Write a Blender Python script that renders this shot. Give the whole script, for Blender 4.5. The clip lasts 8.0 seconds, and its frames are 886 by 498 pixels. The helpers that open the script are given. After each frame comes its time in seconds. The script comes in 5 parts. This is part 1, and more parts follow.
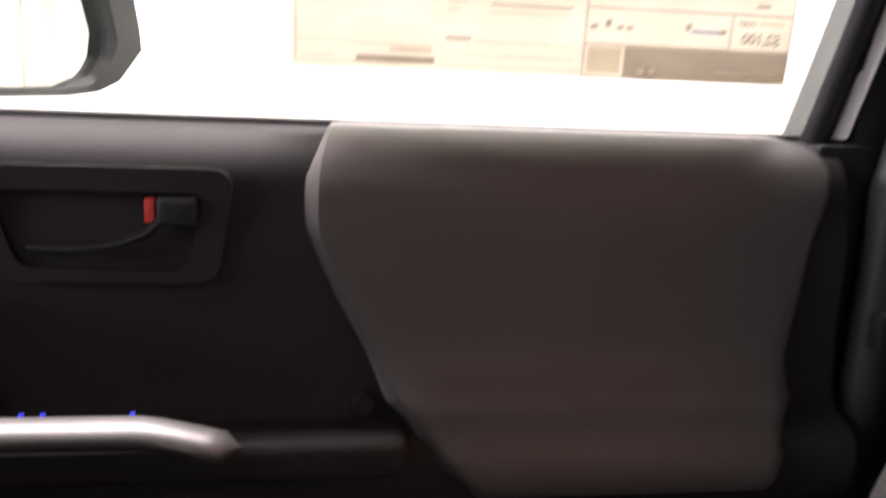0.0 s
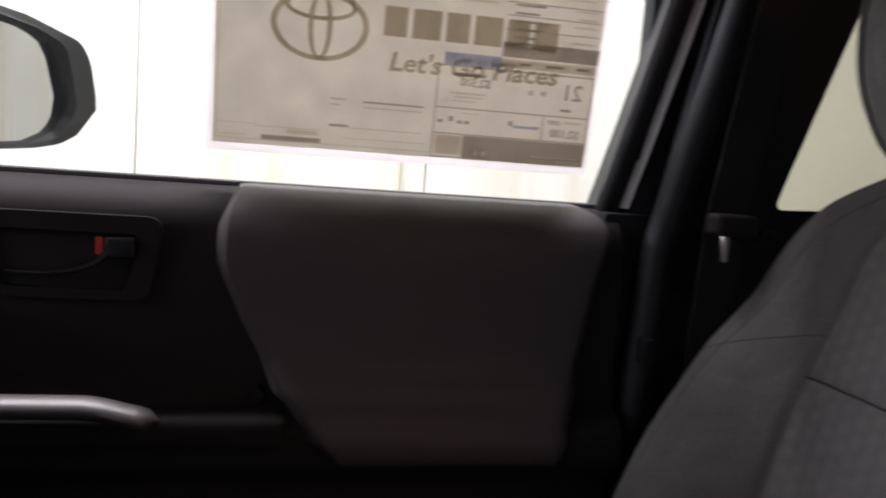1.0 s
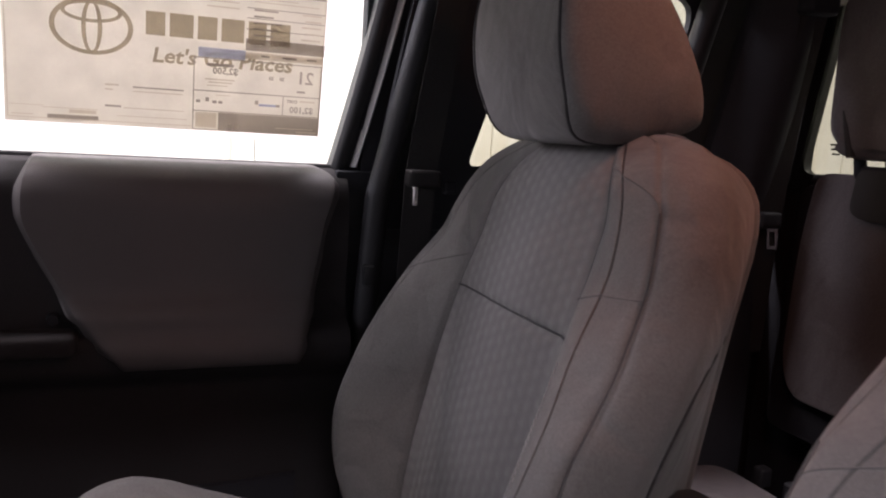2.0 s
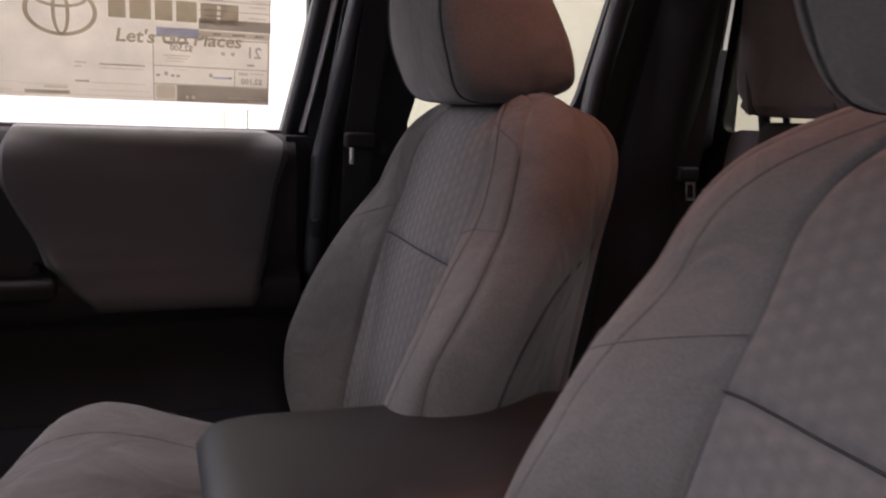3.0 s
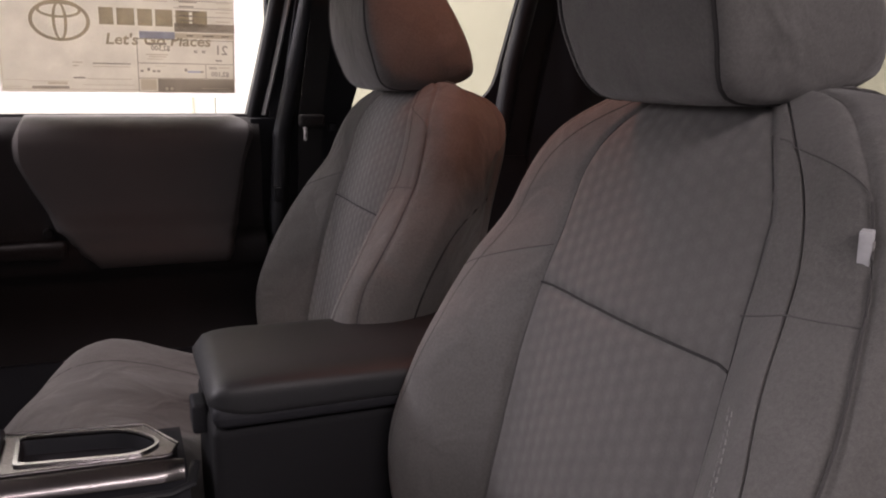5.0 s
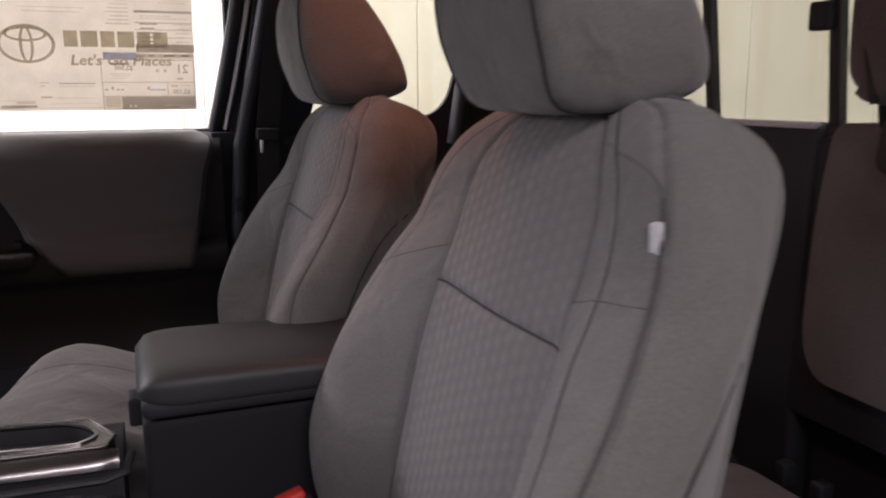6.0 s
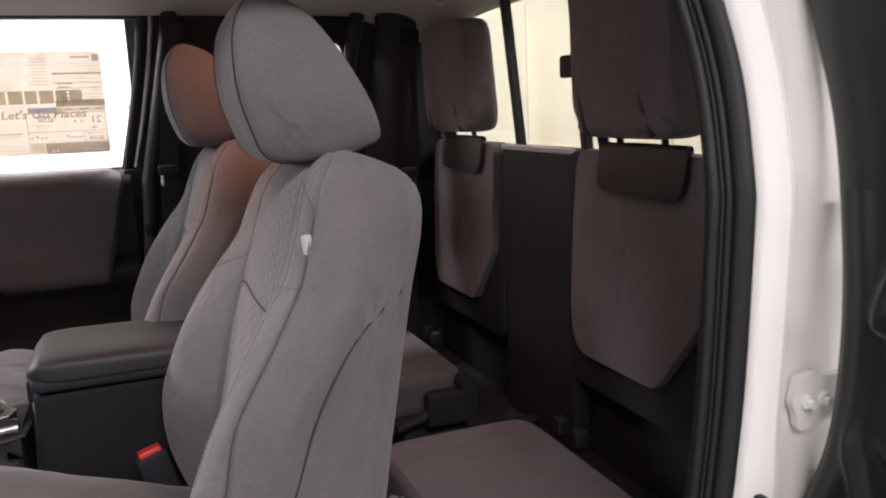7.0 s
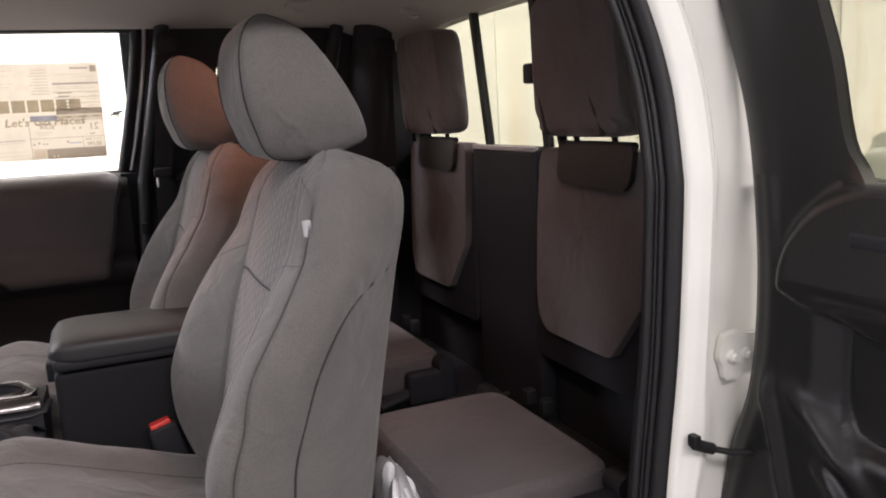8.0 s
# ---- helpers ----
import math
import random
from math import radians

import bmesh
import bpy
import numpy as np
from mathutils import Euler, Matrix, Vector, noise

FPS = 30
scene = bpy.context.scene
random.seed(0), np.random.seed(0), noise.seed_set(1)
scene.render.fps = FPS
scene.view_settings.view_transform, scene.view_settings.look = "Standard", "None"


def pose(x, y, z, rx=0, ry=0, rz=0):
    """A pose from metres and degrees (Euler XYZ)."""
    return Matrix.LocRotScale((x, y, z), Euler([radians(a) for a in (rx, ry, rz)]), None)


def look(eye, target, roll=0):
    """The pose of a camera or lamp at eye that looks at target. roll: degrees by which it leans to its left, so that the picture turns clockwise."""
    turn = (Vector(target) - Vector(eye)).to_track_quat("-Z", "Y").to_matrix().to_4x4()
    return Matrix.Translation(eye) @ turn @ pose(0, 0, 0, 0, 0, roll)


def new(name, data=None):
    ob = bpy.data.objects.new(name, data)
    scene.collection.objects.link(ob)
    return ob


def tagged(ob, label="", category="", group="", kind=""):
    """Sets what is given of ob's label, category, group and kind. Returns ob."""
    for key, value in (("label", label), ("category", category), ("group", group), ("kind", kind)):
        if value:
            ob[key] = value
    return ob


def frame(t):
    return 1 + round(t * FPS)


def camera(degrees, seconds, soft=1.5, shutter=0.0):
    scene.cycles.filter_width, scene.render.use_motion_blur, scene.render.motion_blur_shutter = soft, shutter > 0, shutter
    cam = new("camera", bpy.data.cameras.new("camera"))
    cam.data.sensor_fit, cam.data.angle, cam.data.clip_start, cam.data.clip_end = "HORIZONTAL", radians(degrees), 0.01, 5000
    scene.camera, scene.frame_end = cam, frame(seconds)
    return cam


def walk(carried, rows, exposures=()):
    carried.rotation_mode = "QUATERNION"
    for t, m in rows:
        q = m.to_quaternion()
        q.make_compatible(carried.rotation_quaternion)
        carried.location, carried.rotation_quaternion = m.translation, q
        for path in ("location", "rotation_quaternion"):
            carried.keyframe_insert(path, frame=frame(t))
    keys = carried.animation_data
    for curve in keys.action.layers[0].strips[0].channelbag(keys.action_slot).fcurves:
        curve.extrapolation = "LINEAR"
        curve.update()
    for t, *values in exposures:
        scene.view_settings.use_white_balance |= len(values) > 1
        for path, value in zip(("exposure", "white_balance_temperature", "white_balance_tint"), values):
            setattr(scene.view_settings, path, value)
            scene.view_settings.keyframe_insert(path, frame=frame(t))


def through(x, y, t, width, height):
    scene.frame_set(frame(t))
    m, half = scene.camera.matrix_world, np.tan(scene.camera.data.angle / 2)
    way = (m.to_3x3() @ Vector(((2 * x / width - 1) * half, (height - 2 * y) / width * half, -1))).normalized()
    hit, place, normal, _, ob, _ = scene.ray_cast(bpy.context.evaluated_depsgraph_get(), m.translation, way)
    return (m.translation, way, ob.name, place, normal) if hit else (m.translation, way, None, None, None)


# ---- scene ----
cam = camera(58.0, 8.0, soft=1.9, shutter=0.3)

PATH = [
    (0, (-0.518, 0.098, 1.289), (-0.242, 2.056, 0.988), 1.9),
    (0.2, (-0.507, 0.04, 1.331), (-0.186, 1.995, 1.058), 1.9),
    (0.5, (-0.509, -0.014, 1.331), (-0.2, 1.953, 1.141), 1.8),
    (0.8, (-0.494, -0.073, 1.35), (-0.178, 1.887, 1.106), 3.5),
    (1, (-0.477, -0.132, 1.328), (-0.074, 1.815, 1.113), 4.2),
    (1.2, (-0.409, -0.19, 1.333), (0.032, 1.749, 1.115), 4.0),
    (1.5, (-0.396, -0.285, 1.348), (0.258, 1.589, 1.102), 3.7),
    (1.7, (-0.396, -0.362, 1.354), (0.318, 1.487, 1.088), 3.7),
    (2.8, (-0.338, -0.572, 1.335), (0.346, 1.28, 1.011), 2.4),
    (3, (-0.32, -0.625, 1.341), (0.356, 1.225, 0.992), 2.3),
    (3.2, (-0.308, -0.681, 1.333), (0.352, 1.161, 0.918), 3.0),
    (3.5, (-0.327, -0.816, 1.359), (0.299, 1.017, 0.862), 1.9),
    (3.8, (-0.358, -0.94, 1.38), (0.315, 0.876, 0.881), 3.4),
    (4, (-0.357, -0.976, 1.392), (0.349, 0.827, 0.891), 3.7),
    (4.5, (-0.381, -0.951, 1.351), (0.38, 0.832, 0.858), 2.9),
    (4.7, (-0.372, -0.92, 1.363), (0.382, 0.876, 0.91), 1.8),
    (5.8, (-0.306, -0.958, 1.359), (0.412, 0.868, 0.975), 0.1),
    (6, (-0.271, -1.033, 1.367), (0.436, 0.798, 0.981), -0.2),
    (6.2, (-0.242, -1.109, 1.387), (0.473, 0.719, 1.005), -0.2),
    (6.5, (-0.176, -1.242, 1.387), (0.531, 0.591, 1.014), -0.9),
    (6.8, (-0.109, -1.387, 1.407), (0.591, 0.45, 1.038), -1.8),
    (7, (-0.102, -1.449, 1.412), (0.609, 0.386, 1.059), -2.4),
    (7.5, (-0.143, -1.544, 1.412), (0.611, 0.277, 1.074), -3.2),
    (8, (-0.171, -1.602, 1.411), (0.6, 0.21, 1.066), -3.0),
]
walk(cam, [(t, look(eye, target, roll)) for t, eye, target, roll in PATH], exposures=[
    (0.0, 0.35, 6700, 21), (0.2, 0.1, 6650, 21), (0.5, -0.9, 6450, 20), (1.0, -1.12, 6300, 20), (1.5, -0.4, 6300, 24), (3.0, -0.62, 6400, 25),
    (4.0, -0.68, 6450, 25), (4.5, -0.70, 6700, 24), (6.0, -0.44, 6450, 24), (6.5, 0.12, 6200, 26), (7.0, 0.06, 6450, 23), (8.0, 0.02, 6550, 19)])


# ---- light ----
world = bpy.data.worlds.new("bay_air")
scene.world = world
world.use_nodes = True
world.node_tree.nodes["Background"].inputs[0].default_value = (0.9, 0.95, 1.0, 1)
world.node_tree.nodes["Background"].inputs[1].default_value = 0.10


def area_lamp(name, place, target, size, size_y, watts, colour):
    data = bpy.data.lights.new(name, "AREA")
    data.shape, data.size, data.size_y, data.energy, data.color = "RECTANGLE", size, size_y, watts, colour
    ob = new(name, data)
    ob.matrix_world = look(place, target)
    return ob


# ceiling strip lights of the bay, and the warm dome lamp in the cab
area_lamp("bay_light", (-1.3, 1.45, 3.75), (-1.3, 2.3, 0), 4.4, 0.5, 480, (1.0, 0.97, 0.95))
# two unseen fill lamps, added to light the seats from the front
area_lamp("front_fill_lamp", (-3.8, 2.66, 2.95), (0.0, 0.0, 1.2), 1.6, 0.8, 300, (0.94, 0.96, 1.0))
area_lamp("front_fill_lamp", (-4.9, -0.4, 2.25), (0.0, -0.2, 1.3), 3.0, 0.9, 90, (0.92, 0.95, 1.0))
area_lamp("bay_light", (0.4, -4.1, 3.75), (0.3, -2.0, 0), 4.6, 0.5, 315, (1.0, 0.97, 0.95))
area_lamp("bay_light", (3.4, 0.0, 3.75), (3.8, 0.0, 0), 0.6, 4.0, 110, (1.0, 1.0, 0.92))
area_lamp("dome_lamp_light", (0.12, 0.02, 1.668), (0.12, 0.02, 1.0), 0.10, 0.08, 1.35, (1.0, 0.39, 0.24))


# ---- materials ----
def mat(name, colour, rough=0.6, metal=0.0, grain=0.0, grain_scale=300.0, var=0.12, var_scale=6.0, dist=0.001, spec=0.5, sheen=0.0):
    """Principled surface with colour variation at two scales and fine relief."""
    m = bpy.data.materials.new(name)
    m.use_nodes = True
    nt = m.node_tree
    b = nt.nodes["Principled BSDF"]
    b.inputs["Roughness"].default_value, b.inputs["Metallic"].default_value = rough, metal
    b.inputs["Specular IOR Level"].default_value = spec
    b.inputs["Sheen Weight"].default_value = sheen
    tc = nt.nodes.new("ShaderNodeTexCoord")
    n1 = nt.nodes.new("ShaderNodeTexNoise")
    n1.inputs["Scale"].default_value, n1.inputs["Detail"].default_value = var_scale, 5
    n2 = nt.nodes.new("ShaderNodeTexNoise")
    n2.inputs["Scale"].default_value, n2.inputs["Detail"].default_value = grain_scale, 3
    for n in (n1, n2):
        nt.links.new(tc.outputs["Object"], n.inputs["Vector"])
    add = nt.nodes.new("ShaderNodeMath")
    add.operation = "ADD"
    nt.links.new(n1.outputs["Fac"], add.inputs[0])
    nt.links.new(n2.outputs["Fac"], add.inputs[1])
    ramp = nt.nodes.new("ShaderNodeMapRange")
    ramp.inputs["From Min"].default_value, ramp.inputs["From Max"].default_value = 0.6, 1.4
    ramp.inputs["To Min"].default_value, ramp.inputs["To Max"].default_value = 1 - var, 1 + var
    nt.links.new(add.outputs[0], ramp.inputs["Value"])
    mix = nt.nodes.new("ShaderNodeVectorMath")
    mix.operation = "SCALE"
    mix.inputs[0].default_value = colour[:3]
    nt.links.new(ramp.outputs[0], mix.inputs["Scale"])
    nt.links.new(mix.outputs[0], b.inputs["Base Color"])
    rr = nt.nodes.new("ShaderNodeMapRange")
    rr.inputs["To Min"].default_value, rr.inputs["To Max"].default_value = rough * 0.85, min(1, rough * 1.15)
    nt.links.new(n1.outputs["Fac"], rr.inputs["Value"])
    nt.links.new(rr.outputs[0], b.inputs["Roughness"])
    if grain:
        bump = nt.nodes.new("ShaderNodeBump")
        bump.inputs["Strength"].default_value, bump.inputs["Distance"].default_value = grain, dist
        nt.links.new(n2.outputs["Fac"], bump.inputs["Height"])
        nt.links.new(bump.outputs[0], b.inputs["Normal"])
    return m


def knit(name, colour, pitch=0.0182):
    """Seat insert fabric: rows of small embossed waves."""
    m = mat(name, colour, 0.9, grain=0.01, grain_scale=900, var=0.10, spec=0.25, sheen=0.15)
    nt = m.node_tree
    b = nt.nodes["Principled BSDF"]
    tc = nt.nodes.new("ShaderNodeTexCoord")
    sep = nt.nodes.new("ShaderNodeSeparateXYZ")
    nt.links.new(tc.outputs["Object"], sep.inputs[0])

    def math_node(op, a, c=None):
        n = nt.nodes.new("ShaderNodeMath")
        n.operation = op
        for k, v in ((0, a), (1, c)):
            if v is None:
                continue
            if isinstance(v, (int, float)):
                n.inputs[k].default_value = v
            else:
                nt.links.new(v, n.inputs[k])
        return n.outputs[0]

    wave = 2 * math.pi / pitch
    # columns of lens-shaped bumps, each column half a step lower than the next
    along = math_node("MULTIPLY", math_node("ADD", sep.outputs["Z"], math_node("MULTIPLY", sep.outputs["X"], 0.6)), wave * 0.92)
    sway = math_node("MULTIPLY", math_node("SINE", along), 0.10)
    column = math_node("ADD", math_node("MULTIPLY", sep.outputs["Y"], wave * 0.5), sway)
    bumps = math_node("MULTIPLY", math_node("COSINE", column), math_node("COSINE", along))
    ridges = math_node("COSINE", math_node("MULTIPLY", column, 2.0))
    height = math_node("ADD", math_node("MULTIPLY", bumps, 0.60), math_node("MULTIPLY", ridges, 0.40))
    bump = nt.nodes.new("ShaderNodeBump")
    bump.inputs["Strength"].default_value, bump.inputs["Distance"].default_value = 0.40, 0.0020
    nt.links.new(height, bump.inputs["Height"])
    # the weave's troughs are coloured darker to paint in their shade
    trough_shade = nt.nodes.new("ShaderNodeMapRange")
    trough_shade.inputs["From Min"].default_value, trough_shade.inputs["From Max"].default_value = -1.0, 0.6
    trough_shade.inputs["To Min"].default_value, trough_shade.inputs["To Max"].default_value = 0.91, 1.05
    nt.links.new(height, trough_shade.inputs["Value"])
    yarn = nt.nodes.new("ShaderNodeVectorMath")
    yarn.operation = "SCALE"
    nt.links.new(b.inputs["Base Color"].links[0].from_socket, yarn.inputs[0])
    nt.links.new(trough_shade.outputs[0], yarn.inputs["Scale"])
    nt.links.new(yarn.outputs[0], b.inputs["Base Color"])
    old = b.inputs["Normal"].links[0].from_node
    nt.links.new(old.outputs[0], bump.inputs["Normal"])
    nt.links.new(bump.outputs[0], b.inputs["Normal"])
    return m


def glass(name, tint=(0.93, 0.96, 0.94)):
    m = bpy.data.materials.new(name)
    m.use_nodes = True
    nt = m.node_tree
    nt.nodes.remove(nt.nodes["Principled BSDF"])
    clear, shine = nt.nodes.new("ShaderNodeBsdfTransparent"), nt.nodes.new("ShaderNodeBsdfGlossy")
    mix = nt.nodes.new("ShaderNodeMixShader")
    face = nt.nodes.new("ShaderNodeLayerWeight")
    face.inputs["Blend"].default_value = 0.5
    rise, fres = nt.nodes.new("ShaderNodeMath"), nt.nodes.new("ShaderNodeMath")
    rise.operation, rise.inputs[1].default_value = "POWER", 5.0
    fres.operation, fres.inputs[1].default_value, fres.inputs[2].default_value = "MULTIPLY_ADD", 0.55, 0.02
    nt.links.new(face.outputs["Facing"], rise.inputs[0])
    nt.links.new(rise.outputs[0], fres.inputs[0])
    clear.inputs[0].default_value = (*tint, 1)
    shine.inputs["Roughness"].default_value = 0.02
    nt.links.new(fres.outputs[0], mix.inputs[0])
    nt.links.new(clear.outputs[0], mix.inputs[1])
    nt.links.new(shine.outputs[0], mix.inputs[2])
    nt.links.new(mix.outputs[0], nt.nodes["Material Output"].inputs[0])
    return m


def paper(name, colour, through=0.6):
    m = bpy.data.materials.new(name)
    m.use_nodes = True
    nt = m.node_tree
    nt.nodes.remove(nt.nodes["Principled BSDF"])
    d, tr = nt.nodes.new("ShaderNodeBsdfDiffuse"), nt.nodes.new("ShaderNodeBsdfTranslucent")
    mix = nt.nodes.new("ShaderNodeMixShader")
    tc, nz, sc = nt.nodes.new("ShaderNodeTexCoord"), nt.nodes.new("ShaderNodeTexNoise"), nt.nodes.new("ShaderNodeVectorMath")
    nz.inputs["Scale"].default_value, nz.inputs["Detail"].default_value = 35, 6
    nt.links.new(tc.outputs["Object"], nz.inputs["Vector"])
    mr = nt.nodes.new("ShaderNodeMapRange")
    mr.inputs["To Min"].default_value, mr.inputs["To Max"].default_value = 0.9, 1.05
    nt.links.new(nz.outputs["Fac"], mr.inputs["Value"])
    sc.operation = "SCALE"
    sc.inputs[0].default_value = colour
    nt.links.new(mr.outputs[0], sc.inputs["Scale"])
    for n in (d, tr):
        nt.links.new(sc.outputs[0], n.inputs["Color"])
    mix.inputs[0].default_value = through
    nt.links.new(d.outputs[0], mix.inputs[1])
    nt.links.new(tr.outputs[0], mix.inputs[2])
    nt.links.new(mix.outputs[0], nt.nodes["Material Output"].inputs[0])
    return m


def glow(name, colour, strength):
    m = bpy.data.materials.new(name)
    m.use_nodes = True
    b = m.node_tree.nodes["Principled BSDF"]
    b.inputs["Emission Color"].default_value, b.inputs["Emission Strength"].default_value = (*colour, 1), strength
    b.inputs["Base Color"].default_value = (*colour, 1)
    return m


FABRIC = mat("grey_cloth", (0.121, 0.1155, 0.111), 0.92, grain=0.5, grain_scale=1100, var=0.15, var_scale=14, spec=0.2, sheen=0.2)
KNIT = knit("embossed_cloth", (0.125, 0.119, 0.115))
REARCLOTH = mat("brown_grey_cloth", (0.103, 0.091, 0.093), 0.93, grain=0.5, grain_scale=1000, var=0.12, var_scale=8, spec=0.2, sheen=0.15)
THREAD = mat("pale_thread", (0.30, 0.29, 0.28), 0.8)
SEAMDARK = mat("dark_seam", (0.030, 0.028, 0.028), 0.9)
SEAMMID = mat("seam_thread", (0.052, 0.049, 0.048), 0.9)
SEAMSOFT = mat("soft_seam", (0.092, 0.087, 0.085), 0.9)
BLACK = mat("black_plastic", (0.0215, 0.0220, 0.0255), 0.6, spec=0.18, grain=0.5, grain_scale=650, var=0.2, dist=0.0005)
CHARCOAL = mat("charcoal_plastic", (0.018, 0.0185, 0.021), 0.55, spec=0.35, grain=0.5, grain_scale=550, var=0.15, dist=0.0006)
DOORBLACK = mat("matte_black_plastic", (0.026, 0.0235, 0.024), 0.65, spec=0.15, grain=0.5, grain_scale=650, var=0.2, dist=0.0005)
DOORTRIM = mat("satin_black_plastic", (0.0055, 0.0054, 0.0056), 0.37, spec=0.5, grain=0.4, grain_scale=650, var=0.15, dist=0.0005)
DOORPAD = mat("grained_dark_trim", (0.0125, 0.0115, 0.0115), 0.55, spec=0.35, grain=0.7, grain_scale=420, var=0.2, dist=0.0008)
GRILLE = mat("perforated_black_plastic", (0.0085, 0.0083, 0.0085), 0.6, spec=0.3, var=0.2)


def add_holes(m, pitch):
    """Rows of small round holes pressed into a surface."""
    nt = m.node_tree
    b = nt.nodes["Principled BSDF"]
    tc, vo, rg, bump = nt.nodes.new("ShaderNodeTexCoord"), nt.nodes.new("ShaderNodeTexVoronoi"), nt.nodes.new("ShaderNodeMapRange"), nt.nodes.new("ShaderNodeBump")
    vo.inputs["Scale"].default_value, vo.inputs["Randomness"].default_value = 1 / pitch, 0.0
    nt.links.new(tc.outputs["Object"], vo.inputs["Vector"])
    rg.inputs["From Min"].default_value, rg.inputs["From Max"].default_value = 0.25, 0.42
    nt.links.new(vo.outputs["Distance"], rg.inputs["Value"])
    bump.inputs["Strength"].default_value, bump.inputs["Distance"].default_value = 1.0, 0.0015
    nt.links.new(rg.outputs[0], bump.inputs["Height"])
    nt.links.new(bump.outputs[0], b.inputs["Normal"])


add_holes(GRILLE, 0.0045)
BOXBLACK = mat("dull_black_plastic", (0.0135, 0.0135, 0.0150), 0.7, spec=0.12, grain=0.5, grain_scale=500, var=0.2, dist=0.0005)
RUBBER = mat("black_rubber", (0.010, 0.010, 0.011), 0.55, grain=0.2, grain_scale=200, var=0.2)
VINYL = mat("grey_vinyl", (0.078, 0.069, 0.068), 0.5, spec=0.4, grain=0.6, grain_scale=750, var=0.10, var_scale=5, dist=0.0006)
ARMVINYL = mat("dark_grey_vinyl", (0.017, 0.0175, 0.019), 0.50, spec=0.4, grain=0.6, grain_scale=700, var=0.12, dist=0.0006)
HEADLINER = mat("felt_headliner", (0.50, 0.455, 0.44), 0.95, grain=0.4, grain_scale=500, var=0.06, spec=0.1)
CARPET = mat("black_carpet", (0.030, 0.028, 0.028), 0.98, grain=1.0, grain_scale=260, var=0.35, dist=0.004)
PALESEAL = mat("pale_frame_edge", (0.50, 0.49, 0.48), 0.4, var=0.12)
FLAPVINYL = mat("black_brown_vinyl", (0.030, 0.027, 0.026), 0.6, spec=0.3, grain=0.5, grain_scale=600, var=0.15, dist=0.0006)
PAINT = mat("white_paint", (0.86, 0.865, 0.805), 0.25, var=0.02, var_scale=3)
SILVER = mat("silver_trim", (0.18, 0.172, 0.172), 0.50, metal=0.8, var=0.06, var_scale=20)
CHROME = mat("bright_trim", (0.75, 0.74, 0.74), 0.16, metal=1.0, var=0.05, var_scale=15)
BRONZE = mat("brushed_bronze_trim", (0.21, 0.195, 0.195), 0.26, metal=1.0, var=0.08, var_scale=12, grain=0.05, grain_scale=400, dist=0.0003)
GUNMETAL = mat("gunmetal_trim", (0.22, 0.21, 0.22), 0.3, metal=0.9, var=0.08)
RED = mat("red_button", (0.62, 0.045, 0.035), 0.45, var=0.08)
WEB = mat("black_webbing", (0.014, 0.013, 0.013), 0.85, grain=0.9, grain_scale=420, var=0.2)
MIRROR = mat("mirror_glass", (0.86, 0.88, 0.88), 0.02, metal=1.0, var=0.01)
TAGWHITE = mat("white_tag", (0.44, 0.44, 0.45), 0.7, var=0.1, var_scale=80)
WALLPAINT = mat("cream_wall_panel", (0.90, 0.875, 0.82), 0.55, var=0.10, var_scale=2.2, grain=0.2, grain_scale=40, dist=0.002)
def add_streaks(m, stain, amount):
    """Faint stains that run down a wall."""
    nt = m.node_tree
    b = nt.nodes["Principled BSDF"]
    old = b.inputs["Base Color"].links[0].from_socket
    tc, mp, nz = nt.nodes.new("ShaderNodeTexCoord"), nt.nodes.new("ShaderNodeMapping"), nt.nodes.new("ShaderNodeTexNoise")
    mp.inputs["Scale"].default_value = (7.0, 7.0, 0.35)
    nz.inputs["Scale"].default_value, nz.inputs["Detail"].default_value = 1.0, 6
    rg, mx = nt.nodes.new("ShaderNodeMapRange"), nt.nodes.new("ShaderNodeMix")
    rg.inputs["From Min"].default_value, rg.inputs["From Max"].default_value, rg.inputs["To Max"].default_value = 0.52, 0.75, amount
    mx.data_type = "RGBA"
    mx.inputs[7].default_value = (*stain, 1)
    nt.links.new(tc.outputs["Object"], mp.inputs["Vector"])
    nt.links.new(mp.outputs[0], nz.inputs["Vector"])
    nt.links.new(nz.outputs["Fac"], rg.inputs["Value"])
    nt.links.new(rg.outputs[0], mx.inputs[0])
    nt.links.new(old, mx.inputs[6])
    nt.links.new(mx.outputs[2], b.inputs["Base Color"])


